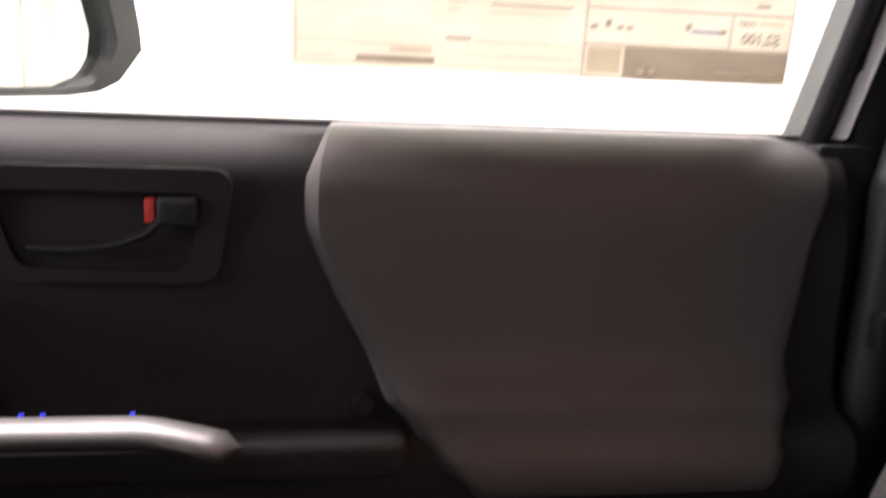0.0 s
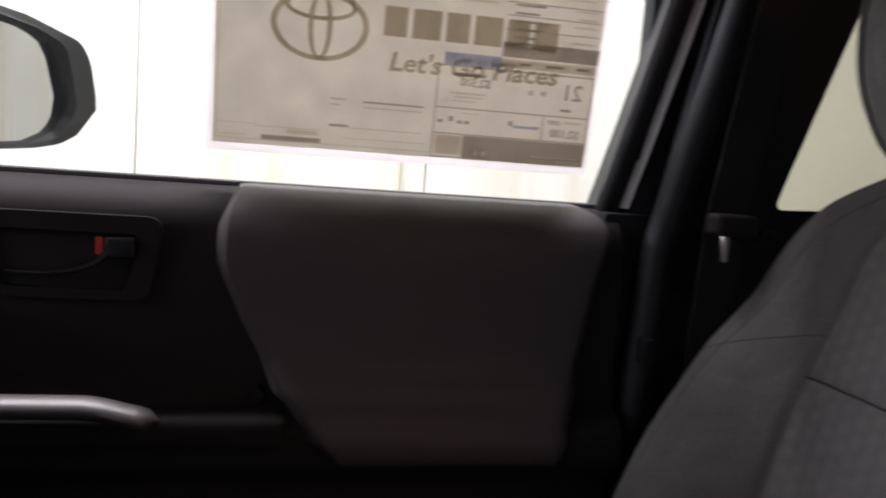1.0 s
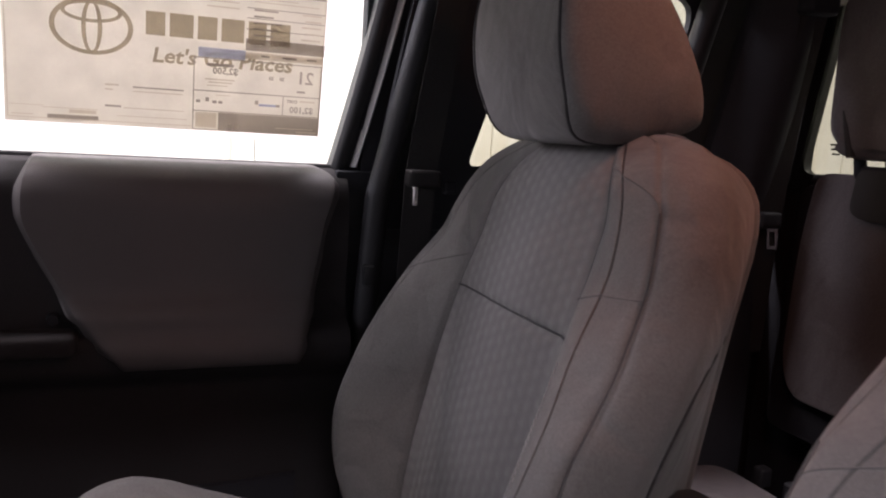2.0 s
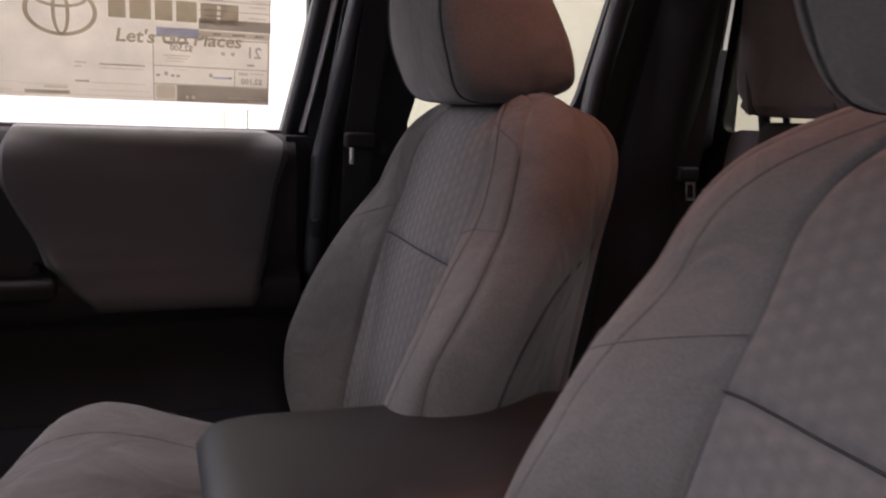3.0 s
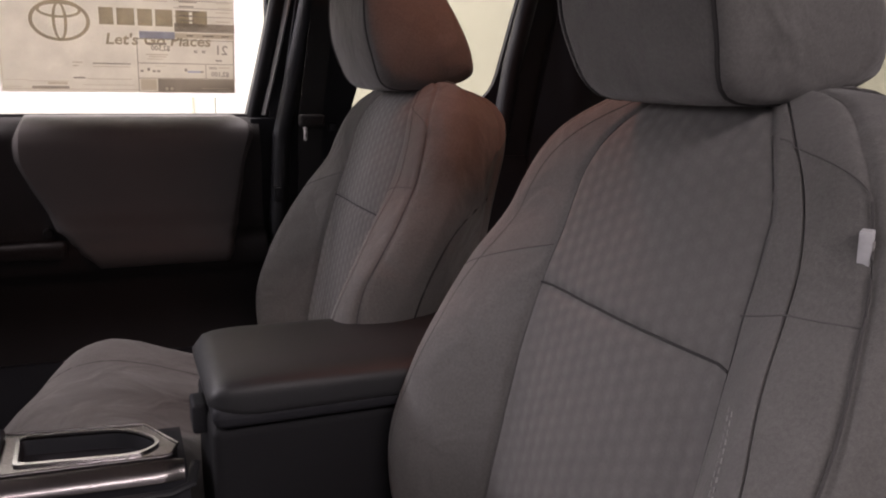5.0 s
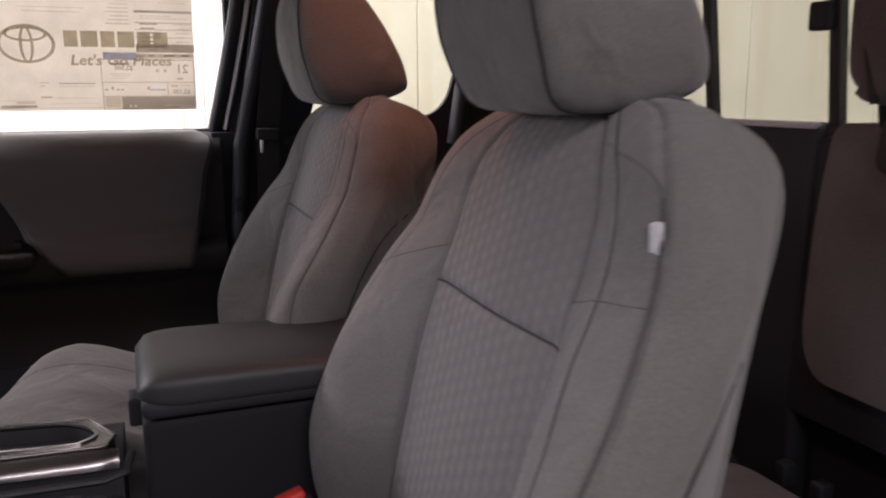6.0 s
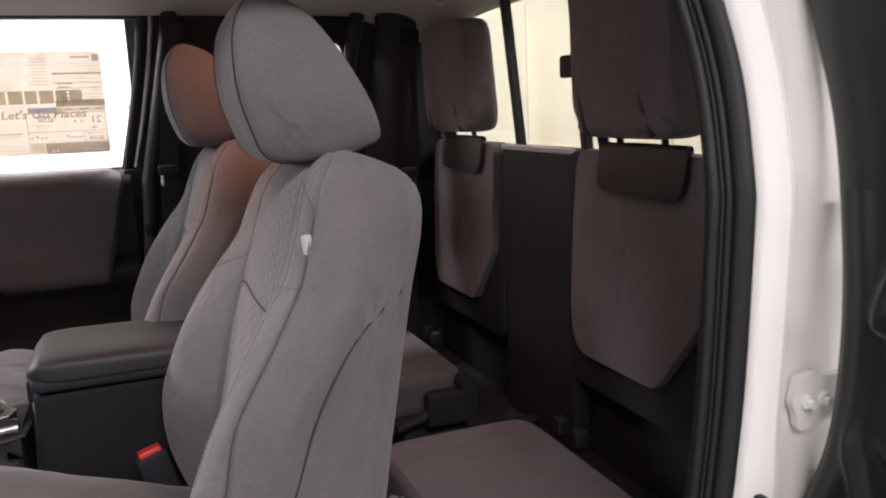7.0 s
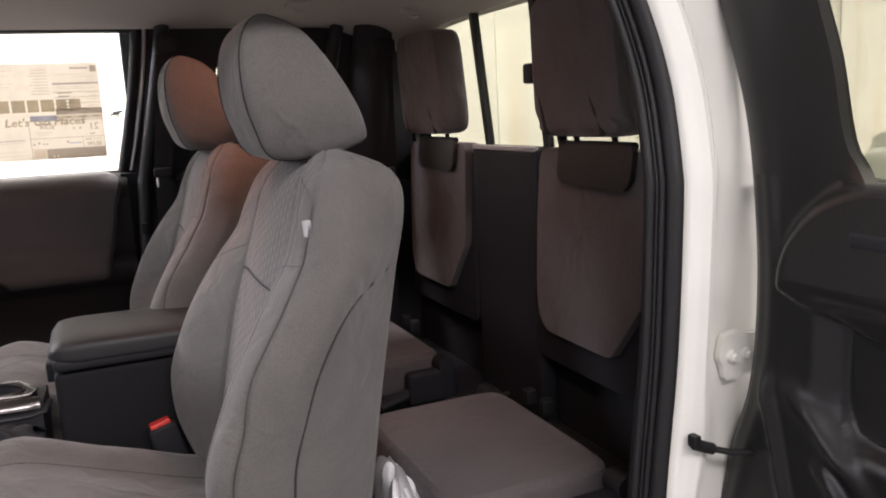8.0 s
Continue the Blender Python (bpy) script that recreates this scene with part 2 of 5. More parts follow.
def add_cloth_wear(m, fleck, crease, depth):
    """Flecked yarn a few millimetres wide, and shallow soft creases where the padding gives."""
    nt = m.node_tree
    b = nt.nodes["Principled BSDF"]
    tc = nt.nodes.new("ShaderNodeTexCoord")
    yarn, soft = nt.nodes.new("ShaderNodeTexNoise"), nt.nodes.new("ShaderNodeTexNoise")
    yarn.inputs["Scale"].default_value, yarn.inputs["Detail"].default_value, yarn.inputs["Roughness"].default_value = 330, 3, 0.65
    soft.inputs["Scale"].default_value, soft.inputs["Detail"].default_value, soft.inputs["Distortion"].default_value = crease, 2.5, 0.6
    for n in (yarn, soft):
        nt.links.new(tc.outputs["Object"], n.inputs["Vector"])
    rg, sc = nt.nodes.new("ShaderNodeMapRange"), nt.nodes.new("ShaderNodeVectorMath")
    rg.inputs["From Min"].default_value, rg.inputs["From Max"].default_value = 0.3, 0.7
    rg.inputs["To Min"].default_value, rg.inputs["To Max"].default_value = 1 - fleck, 1 + fleck
    nt.links.new(yarn.outputs["Fac"], rg.inputs["Value"])
    sc.operation = "SCALE"
    nt.links.new(b.inputs["Base Color"].links[0].from_socket, sc.inputs[0])
    nt.links.new(rg.outputs[0], sc.inputs["Scale"])
    nt.links.new(sc.outputs[0], b.inputs["Base Color"])
    bump = nt.nodes.new("ShaderNodeBump")
    bump.inputs["Strength"].default_value, bump.inputs["Distance"].default_value = 1.0, depth
    nt.links.new(soft.outputs["Fac"], bump.inputs["Height"])
    nt.links.new(b.inputs["Normal"].links[0].from_socket, bump.inputs["Normal"])
    nt.links.new(bump.outputs[0], b.inputs["Normal"])


add_cloth_wear(FABRIC, 0.13, 13, 0.011)
add_cloth_wear(KNIT, 0.07, 15, 0.003)
add_cloth_wear(REARCLOTH, 0.15, 11, 0.010)
add_streaks(WALLPAINT, (0.72, 0.58, 0.38), 0.55)
CONCRETE = mat("grey_concrete", (0.20, 0.20, 0.205), 0.7, var=0.25, var_scale=3, grain=0.4, grain_scale=60, dist=0.002)
# pale grey that stands in for light on the rear ledge
LEDGELIGHT = mat("painted_ledge_light", (0.36, 0.36, 0.37), 0.5, var=0.12, var_scale=12)
# dark grey for the unseen walls, to cut bounced light
LOWBOUNCE = mat("low_bounce_grey", (0.24, 0.24, 0.245), 0.7, var=0.15, var_scale=2.0, grain=0.3, grain_scale=80, dist=0.002)
CEILPAINT = mat("white_ceiling_paint", (0.62, 0.62, 0.61), 0.8, var=0.05)
CLEARBAG = mat("clear_plastic_film", (0.75, 0.75, 0.76), 0.18, var=0.08, var_scale=30)
CONDUIT = mat("yellowed_pipe", (0.76, 0.71, 0.58), 0.5, var=0.15)
PANE = glass("clear_pane")
TINTED = glass("tinted_pane", (0.70, 0.71, 0.64))
BLUELED = glow("blue_indicator", (0.06, 0.08, 1.0), 0.7)
LAMPLENS = glow("warm_lamp_lens", (1.0, 0.62, 0.35), 3.0)


# ---- building helpers ----
def finish(bm, sharp=38):
    bmesh.ops.recalc_face_normals(bm, faces=bm.faces)
    for f in bm.faces:
        f.smooth = True
    for e in bm.edges:
        if len(e.link_faces) == 2 and e.calc_face_angle(0) > radians(sharp):
            e.smooth = False
    return bm


def part(name, bm, material, parent=None, label="", sharp=38):
    me = bpy.data.meshes.new(name)
    finish(bm, sharp)
    bm.to_mesh(me)
    bm.free()
    me.materials.append(material)
    ob = new(name, me)
    if parent is not None:
        ob.parent = parent
    if label:
        ob["label"] = label
    return ob


def thing(name, label, category, group="", kind="", at=(0, 0, 0)):
    ob = new(name)
    ob.empty_display_size = 0.05
    ob.location = at
    return tagged(ob, label, category, group, kind)


def lone(name, bm, material, label, category, group="", kind="", sharp=38):
    return tagged(part(name, bm, material, None, "", sharp), label, category, group, kind)


def box(lo, hi, bevel=0.0, seg=2, bm=None):
    bm2 = bmesh.new()
    bmesh.ops.create_cube(bm2, size=1)
    lo, hi = Vector(lo), Vector(hi)
    for v in bm2.verts:
        v.co = Vector([(lo[k] + hi[k]) / 2 + v.co[k] * (hi[k] - lo[k]) for k in range(3)])
    if bevel:
        bmesh.ops.bevel(bm2, geom=bm2.edges[:], offset=bevel, segments=seg, profile=0.6, affect="EDGES", clamp_overlap=True)
    return merge(bm, bm2)


def merge(bm, other):
    """Adds the bmesh other to bm, or gives it back alone."""
    if bm is None:
        return other
    me = bpy.data.meshes.new("tmp")
    other.to_mesh(me)
    other.free()
    bm.from_mesh(me)
    bpy.data.meshes.remove(me)
    return bm


def turned(bm, m):
    bmesh.ops.transform(bm, matrix=m, verts=bm.verts)
    return bm


def grid(fn, nu, nv, closed=False, thick=None):
    """A sheet fn(u, v), u and v from 0 to 1; thick: a vector that gives it a back."""
    bm = bmesh.new()
    def layer(off):
        return [[bm.verts.new(Vector(fn(i / nu, j / nv)) + off) for j in range(nv + 1)] for i in range(nu if closed else nu + 1)]
    a = layer(Vector())
    n = nu if closed else nu
    def faces(g):
        for i in range(n):
            for j in range(nv):
                k = (i + 1) % len(g)
                bm.faces.new((g[i][j], g[k][j], g[k][j + 1], g[i][j + 1]))
    faces(a)
    if thick is not None:
        b = layer(Vector(thick))
        faces(b)
        for j in range(nv):
            for i in (0, nu):
                bm.faces.new((a[i][j], a[i][j + 1], b[i][j + 1], b[i][j]))
        for i in range(nu):
            for j in (0, nv):
                bm.faces.new((a[i][j], a[i + 1][j], b[i + 1][j], b[i][j]))
    return bm


def prism(outline, depth, bevel=0.0, seg=2):
    """A plate from a flat outline of 3D points, pushed along depth; its rims may be bevelled."""
    bm = bmesh.new()
    low = [bm.verts.new(p) for p in outline]
    f = bm.faces.new(low)
    got = bmesh.ops.extrude_face_region(bm, geom=[f])
    top = [g for g in got["geom"] if isinstance(g, bmesh.types.BMVert)]
    for v in top:
        v.co += Vector(depth)
    bmesh.ops.recalc_face_normals(bm, faces=bm.faces)
    if bevel:
        bmesh.ops.bevel(bm, geom=bm.edges[:], offset=bevel, segments=seg, profile=0.6, affect="EDGES", clamp_overlap=True)
    return bm


def tube(points, radius, n=8, bm=None, flat=1.0):
    """A round bar along points; flat squashes it across."""
    bm2 = bmesh.new()
    pts = [Vector(p) for p in points]
    rings = []
    for k, p in enumerate(pts):
        d = (pts[min(k + 1, len(pts) - 1)] - pts[max(k - 1, 0)]).normalized()
        side = d.cross(Vector((0, 0, 1))) if abs(d.z) < 0.9 else d.cross(Vector((0, 1, 0)))
        side.normalize()
        up = side.cross(d)
        r = radius(k / (len(pts) - 1)) if callable(radius) else radius
        rings.append([bm2.verts.new(p + side * r * math.cos(a) + up * r * flat * math.sin(a)) for a in (2 * math.pi * i / n for i in range(n))])
    for a, b in zip(rings, rings[1:]):
        for i in range(n):
            bm2.faces.new((a[i], a[(i + 1) % n], b[(i + 1) % n], b[i]))
    bm2.faces.new(rings[0])
    bm2.faces.new(rings[-1][::-1])
    return merge(bm, bm2)


def table(z, rows):
    """Smooth interpolation of rows (key, value), keys rising."""
    keys = [r[0] for r in rows]
    if z <= keys[0]:
        return rows[0][1]
    if z >= keys[-1]:
        return rows[-1][1]
    for k in range(len(rows) - 1):
        if keys[k] <= z <= keys[k + 1]:
            t = (z - keys[k]) / (keys[k + 1] - keys[k])
            def slope(i):
                a, b = max(i - 1, 0), min(i + 1, len(rows) - 1)
                return (rows[b][1] - rows[a][1]) / (keys[b] - keys[a])
            h = keys[k + 1] - keys[k]
            t2, t3 = t * t, t * t * t
            return (2 * t3 - 3 * t2 + 1) * rows[k][1] + (t3 - 2 * t2 + t) * h * slope(k) + (3 * t2 - 2 * t3) * rows[k + 1][1] + (t3 - t2) * h * slope(k + 1)


def ease(a, b, x):
    t = min(1, max(0, (x - a) / (b - a)))
    return t * t * (3 - 2 * t)


def rounded(points, radius, seg=4):
    """A flat outline with its corners rounded."""
    out = []
    n = len(points)
    for k in range(n):
        p, a, b = Vector(points[k]), Vector(points[k - 1]), Vector(points[(k + 1) % n])
        r = radius[k] if isinstance(radius, (list, tuple)) else radius
        da, db = min(r, (a - p).length * 0.45), min(r, (b - p).length * 0.45)
        pa, pb = p + (a - p).normalized() * da, p + (b - p).normalized() * db
        for s in range(seg + 1):
            t = s / seg
            out.append(pa * (1 - t) ** 2 + p * 2 * t * (1 - t) + pb * t * t)
    return out


def frame_strip(outer, inner, depth):
    """A ring between two outlines with as many points each, pushed along depth."""
    bm = bmesh.new()
    d = Vector(depth)
    o, i = [bm.verts.new(p) for p in outer], [bm.verts.new(p) for p in inner]
    o2, i2 = [bm.verts.new(Vector(p) + d) for p in outer], [bm.verts.new(Vector(p) + d) for p in inner]
    n = len(o)
    for k in range(n):
        m = (k + 1) % n
        bm.faces.new((o[k], o[m], i[m], i[k]))
        bm.faces.new((o2[k], i2[k], i2[m], o2[m]))
        bm.faces.new((o[k], o2[k], o2[m], o[m]))
        bm.faces.new((i[k], i[m], i2[m], i2[k]))
    return bm


def corner_match(outer4, inner4, ro, ri, n=6):
    """Two four-cornered outlines with rounded corners and matching point counts."""
    def dense(p, r):
        out, q = [], rounded(p, r, n)
        for k in range(len(q)):
            a, b = q[k], q[(k + 1) % len(q)]
            out.append(a)
            if (k + 1) % (n + 1) == 0:
                out += [a.lerp(b, t / 6) for t in range(1, 6)]
        return out
    return dense(outer4, ro), dense(inner4, ri)


# ---- the bay ----
def build_bay():
    floor = box((-5.2, -5.2, -0.12), (5.2, 3.03, 0.0))
    lone("floor", floor, CONCRETE, "smooth grey concrete floor of the bay", "floor", kind="structure")
    lone("ceiling", box((-5.2, -5.2, 3.9), (5.2, 3.03, 4.0)), CEILPAINT, "white painted flat ceiling of the bay", "ceiling", kind="structure")
    spec = (("wall_north", 2.90, "y", -5.1, 5.1), ("wall_south", -5.08, "y", -5.1, 5.1), ("wall_east", 5.08, "x", -5.1, 2.88), ("wall_west", -5.08, "x", -5.1, 2.88))
    for name, at, axis, a, b in spec:
        out = 0.1 if at > 0 else -0.1
        lo, hi = sorted((at + out * 0.25, at + out))
        if axis == "y":
            bm = box((-5.2, lo, 0.0), (5.2, hi, 3.9))
        else:
            bm = box((lo, -5.2, 0.0), (hi, 3.03, 3.9))
        # unseen walls, kept dark so that they bounce little light
        if name in ("wall_south", "wall_west"):
            lone(name, bm, LOWBOUNCE, "plain dark grey closing wall of the bay, unseen", "wall", kind="structure")
            continue
        wall = lone(name, bm, WALLPAINT, "cream painted wall clad in tall metal panels", "wall", kind="structure")
        first, pitch = (-4.156, 1.054) if axis == "y" else (-4.28, 0.82)
        joints = [a] + [first + pitch * k for k in range(12) if first + pitch * k < b - 0.05] + [b]
        plo, phi = sorted((at, at + out * 0.24))
        for p, q in zip(joints, joints[1:]):
            if axis == "y":
                pm = box((p + 0.0015, plo, 0.02), (q - 0.0015, phi, 3.88), 0.004, 1)
            else:
                pm = box((plo, p + 0.0015, 0.02), (phi, q - 0.0015, 3.88), 0.004, 1)
            part("panel", pm, WALLPAINT, wall)
    pipe = thing("conduit_pipe", "thin yellowed conduit pipe clipped to the wall", "pipe")
    part("pipe", tube([(-0.045, 2.885, 0.01), (-0.045, 2.885, 2.2), (-0.045, 2.885, 3.89)], 0.010, 10), CONDUIT, pipe)
    for z in (0.62, 1.476, 2.33):
        clip = box((-0.060, 2.866, z - 0.008), (-0.028, 2.899, z + 0.008), 0.006, 2)
        merge(clip, tube([(-0.014, 2.892, z + 0.008), (-0.035, 2.870, z + 0.004), (-0.072, 2.892, z - 0.010)], 0.0045, 8))
        part("clip", clip, CHARCOAL, pipe)
    for place, sx, sy in (((-1.3, 1.45), 4.4, 0.5), ((0.4, -4.1), 4.6, 0.5), ((3.4, 0.0), 0.6, 4.0)):
        fix = thing("ceiling_light", "white rectangular strip light fixed to the ceiling", "ceiling light", "ceiling lights of the bay")
        x, y = place
        part("housing", box((x - sx / 2 - 0.04, y - sy / 2 - 0.04, 3.80), (x + sx / 2 + 0.04, y + sy / 2 + 0.04, 3.90), 0.01), CEILPAINT, fix)


def build_fill_boxes():
    # unseen boxes on the walls behind the added fill lamps
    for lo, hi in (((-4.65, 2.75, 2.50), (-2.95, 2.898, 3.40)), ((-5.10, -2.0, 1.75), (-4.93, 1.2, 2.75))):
        fix = thing("fill_lamp_box", "wide white box added behind an unseen fill lamp", "wall light", "wall lights of the bay")
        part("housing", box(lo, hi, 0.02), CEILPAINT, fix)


# ---- cab shell ----
def glass_y(z):
    return 0.757 - 0.16 * (z - 1.293)


def roof_z(x, y):
    return 1.705 - 0.045 * (abs(y) / 0.66) ** 4 - 0.075 * ease(0.45, 0.72, x) - 0.02 * ease(-0.6, -0.95, x)


def build_shell():
    cab = thing("pickup_cab", "white pickup truck cab shell with dark interior trim", "truck cab", kind="structure")
    part("floor_carpet", grid(lambda u, v: (-1.15 + 1.9 * u, -0.70 + 1.42 * v, 0.50 + 0.05 * math.exp(-((v - 0.5) / 0.09) ** 2)), 20, 40, thick=(0, 0, -0.03)), CARPET, cab)
    part("headliner", grid(lambda u, v: (-0.95 + 1.68 * u, -0.665 + 1.34 * v, roof_z(-0.95 + 1.68 * u, -0.665 + 1.34 * v)), 40, 40, thick=(0, 0, 0.012)), HEADLINER, cab, "warm grey felt headliner")
    part("roof_skin", grid(lambda u, v: (-1.0 + 1.78 * u, -0.70 + 1.41 * v, roof_z(-1.0 + 1.78 * u, (-0.70 + 1.41 * v) * 0.93) + 0.035), 24, 24, thick=(0, 0, 0.01)), PAINT, cab)
    # firewall and the plain body ahead of the seats
    # unseen block, added to keep front light off the low cushions
    part("unseen_dash_block", box((-1.17, -0.70, 0.70), (-0.78, 0.70, 1.18), 0.05, 3), CHARCOAL, cab)
    part("firewall", box((-1.25, -0.74, 0.45), (-1.17, 0.76, 1.12), 0.01), BLACK, cab)
    for sy in (-1, 1):
        part("windshield_pillar", tube([(-1.20, sy * 0.735, 1.15), (-0.98, sy * 0.70, 1.45), (-0.72, sy * 0.67, 1.69)], 0.035, 10), CHARCOAL, cab)
    part("windshield_header", tube([(-0.93, -0.69, 1.675), (-0.95, 0, 1.71), (-0.93, 0.69, 1.675)], 0.03, 10), CHARCOAL, cab)
    # back of the cab, below and beside the window
    part("back_panel", box((0.735, -0.72, 0.50), (0.775, 0.74, 1.30), 0.008), BLACK, cab, "black moulded rear trim panel")
    part("back_skin", box((0.78, -0.76, 0.45), (0.80, 0.78, 1.30), 0.006), PAINT, cab)
    # a soft ledge along the lower edge of the back window
    part("back_ledge", tube([(0.728, -0.62, 1.302), (0.724, 0.0, 1.304), (0.728, 0.64, 1.302)], 0.016, 10), CHARCOAL, cab)
    # quarter trim at the rear corner behind the driver
    def quarter(sy, y0):
        return grid(lambda u, v: (0.560 + 0.19 * u - 0.02 * v, y0 + sy * (0.02 * (1 - u) - 0.035 * max(0, v - 0.55)), 0.52 + 1.13 * v), 8, 16, thick=(0, sy * 0.012, 0))
    part("quarter_trim", quarter(-1, -0.665), BLACK, cab)
    # rocker under the driver's doorway
    part("rocker", box((-1.1, -0.80, 0.42), (0.7, -0.70, 0.515), 0.02), PAINT, cab)
    part("sill_plate", box((-1.08, -0.765, 0.5155), (0.48, -0.69, 0.527), 0.004), CHARCOAL, cab)

    # doorway edge: weather strip and the white jamb behind it
    edge = [(0.45, 0.490), (0.65, 0.500), (0.85, 0.513), (1.05, 0.534), (1.20, 0.542), (1.32, 0.545), (1.433, 0.540), (1.541, 0.514), (1.64, 0.474), (1.69, 0.43)]
    def xs(z):
        return table(z, edge)
    def lean(z):
        return 0.16 * max(0, z - 1.30)
    def along(dx, dy, z):
        return Vector((xs(z) + dx, -0.752 + dy + lean(z), z))
    part("seal_carrier", grid(lambda u, v: along(-0.022 + 0.040 * u, 0.056 - 0.040 * u, 0.50 + 1.17 * v), 4, 40, thick=(0.006, 0.010, 0)), BLACK, cab)
    def rib(u, v, a, b, h):
        k = a + (b - a) * u
        lift = h * math.sin(math.pi * u) ** 0.6 if 0 < u < 1 else 0.0
        return along(-0.031 * k - 0.81 * lift, 0.042 * k - 0.58 * lift, 0.50 + 1.17 * v)
    for a, b, h in ((0.0, 0.46, 0.008), (0.46, 0.64, 0.005), (0.64, 0.74, 0.003), (0.74, 1.0, 0.006)):
        part("weather_strip", grid(lambda u, v: rib(u, v, a, b, h), 12, 44, thick=(0.002, 0.002, 0)), RUBBER, cab, "ribbed black rubber door seal")
    part("weather_strip", tube([(0.40, -0.675, 1.668), (0.30, -0.672, 1.678), (0.0, -0.67, 1.682), (-0.5, -0.675, 1.675), (-0.85, -0.69, 1.62), (-1.1, -0.72, 1.30)], 0.014, 8), RUBBER, cab)
    jam = [(0.003, 0.006), (0.010, -0.004), (0.022, -0.012), (0.034, -0.017), (0.043, -0.014), (0.051, 0.000), (0.060, 0.010), (0.125, 0.016), (0.205, 0.022), (0.212, 0.06)]
    def jamb(u, v):
        z = 0.46 + 1.24 * v
        k = u * (len(jam) - 1)
        i = min(int(k), len(jam) - 2)
        f = k - i
        dx, dy = jam[i][0] * (1 - f) + jam[i + 1][0] * f, jam[i][1] * (1 - f) + jam[i + 1][1] * f
        if 0.0 <= dx - 0.05 < 0.15:
            dy -= (dy + 0.012) * 0.75 * ease(1.12, 1.42, z)
        swell = 1 + 0.30 * math.exp(-((z - 0.93) / 0.07) ** 2)
        return (xs(z) + dx * swell, -0.752 + dy + lean(z), z)
    part("door_jamb", grid(jamb, 36, 60, thick=(0.01, 0.012, 0)), PAINT, cab, "white painted door jamb with a pressed step")
    # hinge leaf with two bolt heads
    leaf = rounded([(0.612, -0.744, 1.076), (0.640, -0.744, 1.080), (0.655, -0.744, 1.072), (0.700, -0.744, 1.074), (0.700, -0.744, 1.020), (0.655, -0.744, 1.022), (0.640, -0.744, 1.008), (0.616, -0.744, 1.008), (0.612, -0.744, 1.030), (0.604, -0.744, 1.042)], 0.006, 3)
    hinge = part("hinge", prism(leaf, (0, -0.012, 0), 0.002, 2), PAINT, cab, "white painted door hinge leaf with bolts")
    for bx in (0.626, 0.652):
        b = bmesh.new()
        bmesh.ops.create_cone(b, cap_ends=True, segments=14, radius1=0.0105, radius2=0.0085, depth=0.006)
        turned(b, pose(bx, -0.758, 1.043, 90))
        b2 = bmesh.new()
        bmesh.ops.create_cone(b2, cap_ends=True, segments=6, radius1=0.0065, radius2=0.006, depth=0.008)
        turned(b2, pose(bx, -0.764, 1.043, 90))
        part("bolt", merge(b, b2), PAINT, hinge)
    # side of the load bed behind the cab
    bed = box((0.84, -0.835, 0.50), (2.45, -0.775, 1.325), 0.02, 3)
    merge(bed, tube([(0.86, -0.800, 1.325), (2.43, -0.800, 1.325)], 0.022, 10))
    part("bed_side", bed, PAINT, cab, "white painted side of the load bed")
    # coat hooks and grab points on the headliner
    for hx, hy in ((0.343, 0.474), (0.60, 0.33)):
        b = box((hx - 0.03, hy - 0.012, roof_z(hx, hy) - 0.010), (hx + 0.03, hy + 0.012, roof_z(hx, hy) + 0.004), 0.005, 3)
        merge(b, tube([(hx - 0.012, hy, roof_z(hx, hy) - 0.008), (hx, hy - 0.004, roof_z(hx, hy) - 0.020), (hx + 0.014, hy - 0.006, roof_z(hx, hy) - 0.016)], 0.005, 8))
        part("coat_hook", b, HEADLINER, cab, "small grey moulded coat hook")
    lamp = part("dome_lamp", box((0.05, -0.05, 1.688), (0.19, 0.09, 1.714), 0.010, 3), HEADLINER, cab, "dome lamp with a warm glowing lens")
    part("lens", box((0.075, -0.03, 1.682), (0.165, 0.07, 1.690), 0.003), LAMPLENS, lamp)
    # plain inner side behind the passenger's trims
    part("side_wall", box((-1.15, 0.765, 0.45), (0.79, 0.795, 1.255), 0.006), BLACK, cab)
    part("side_wall", box((0.56, 0.715, 1.20), (0.79, 0.745, 1.70), 0.006), BLACK, cab)
    part("side_pillar", box((-0.075, 0.735, 1.20), (0.085, 0.765, 1.72), 0.006), BLACK, cab)
    return cab


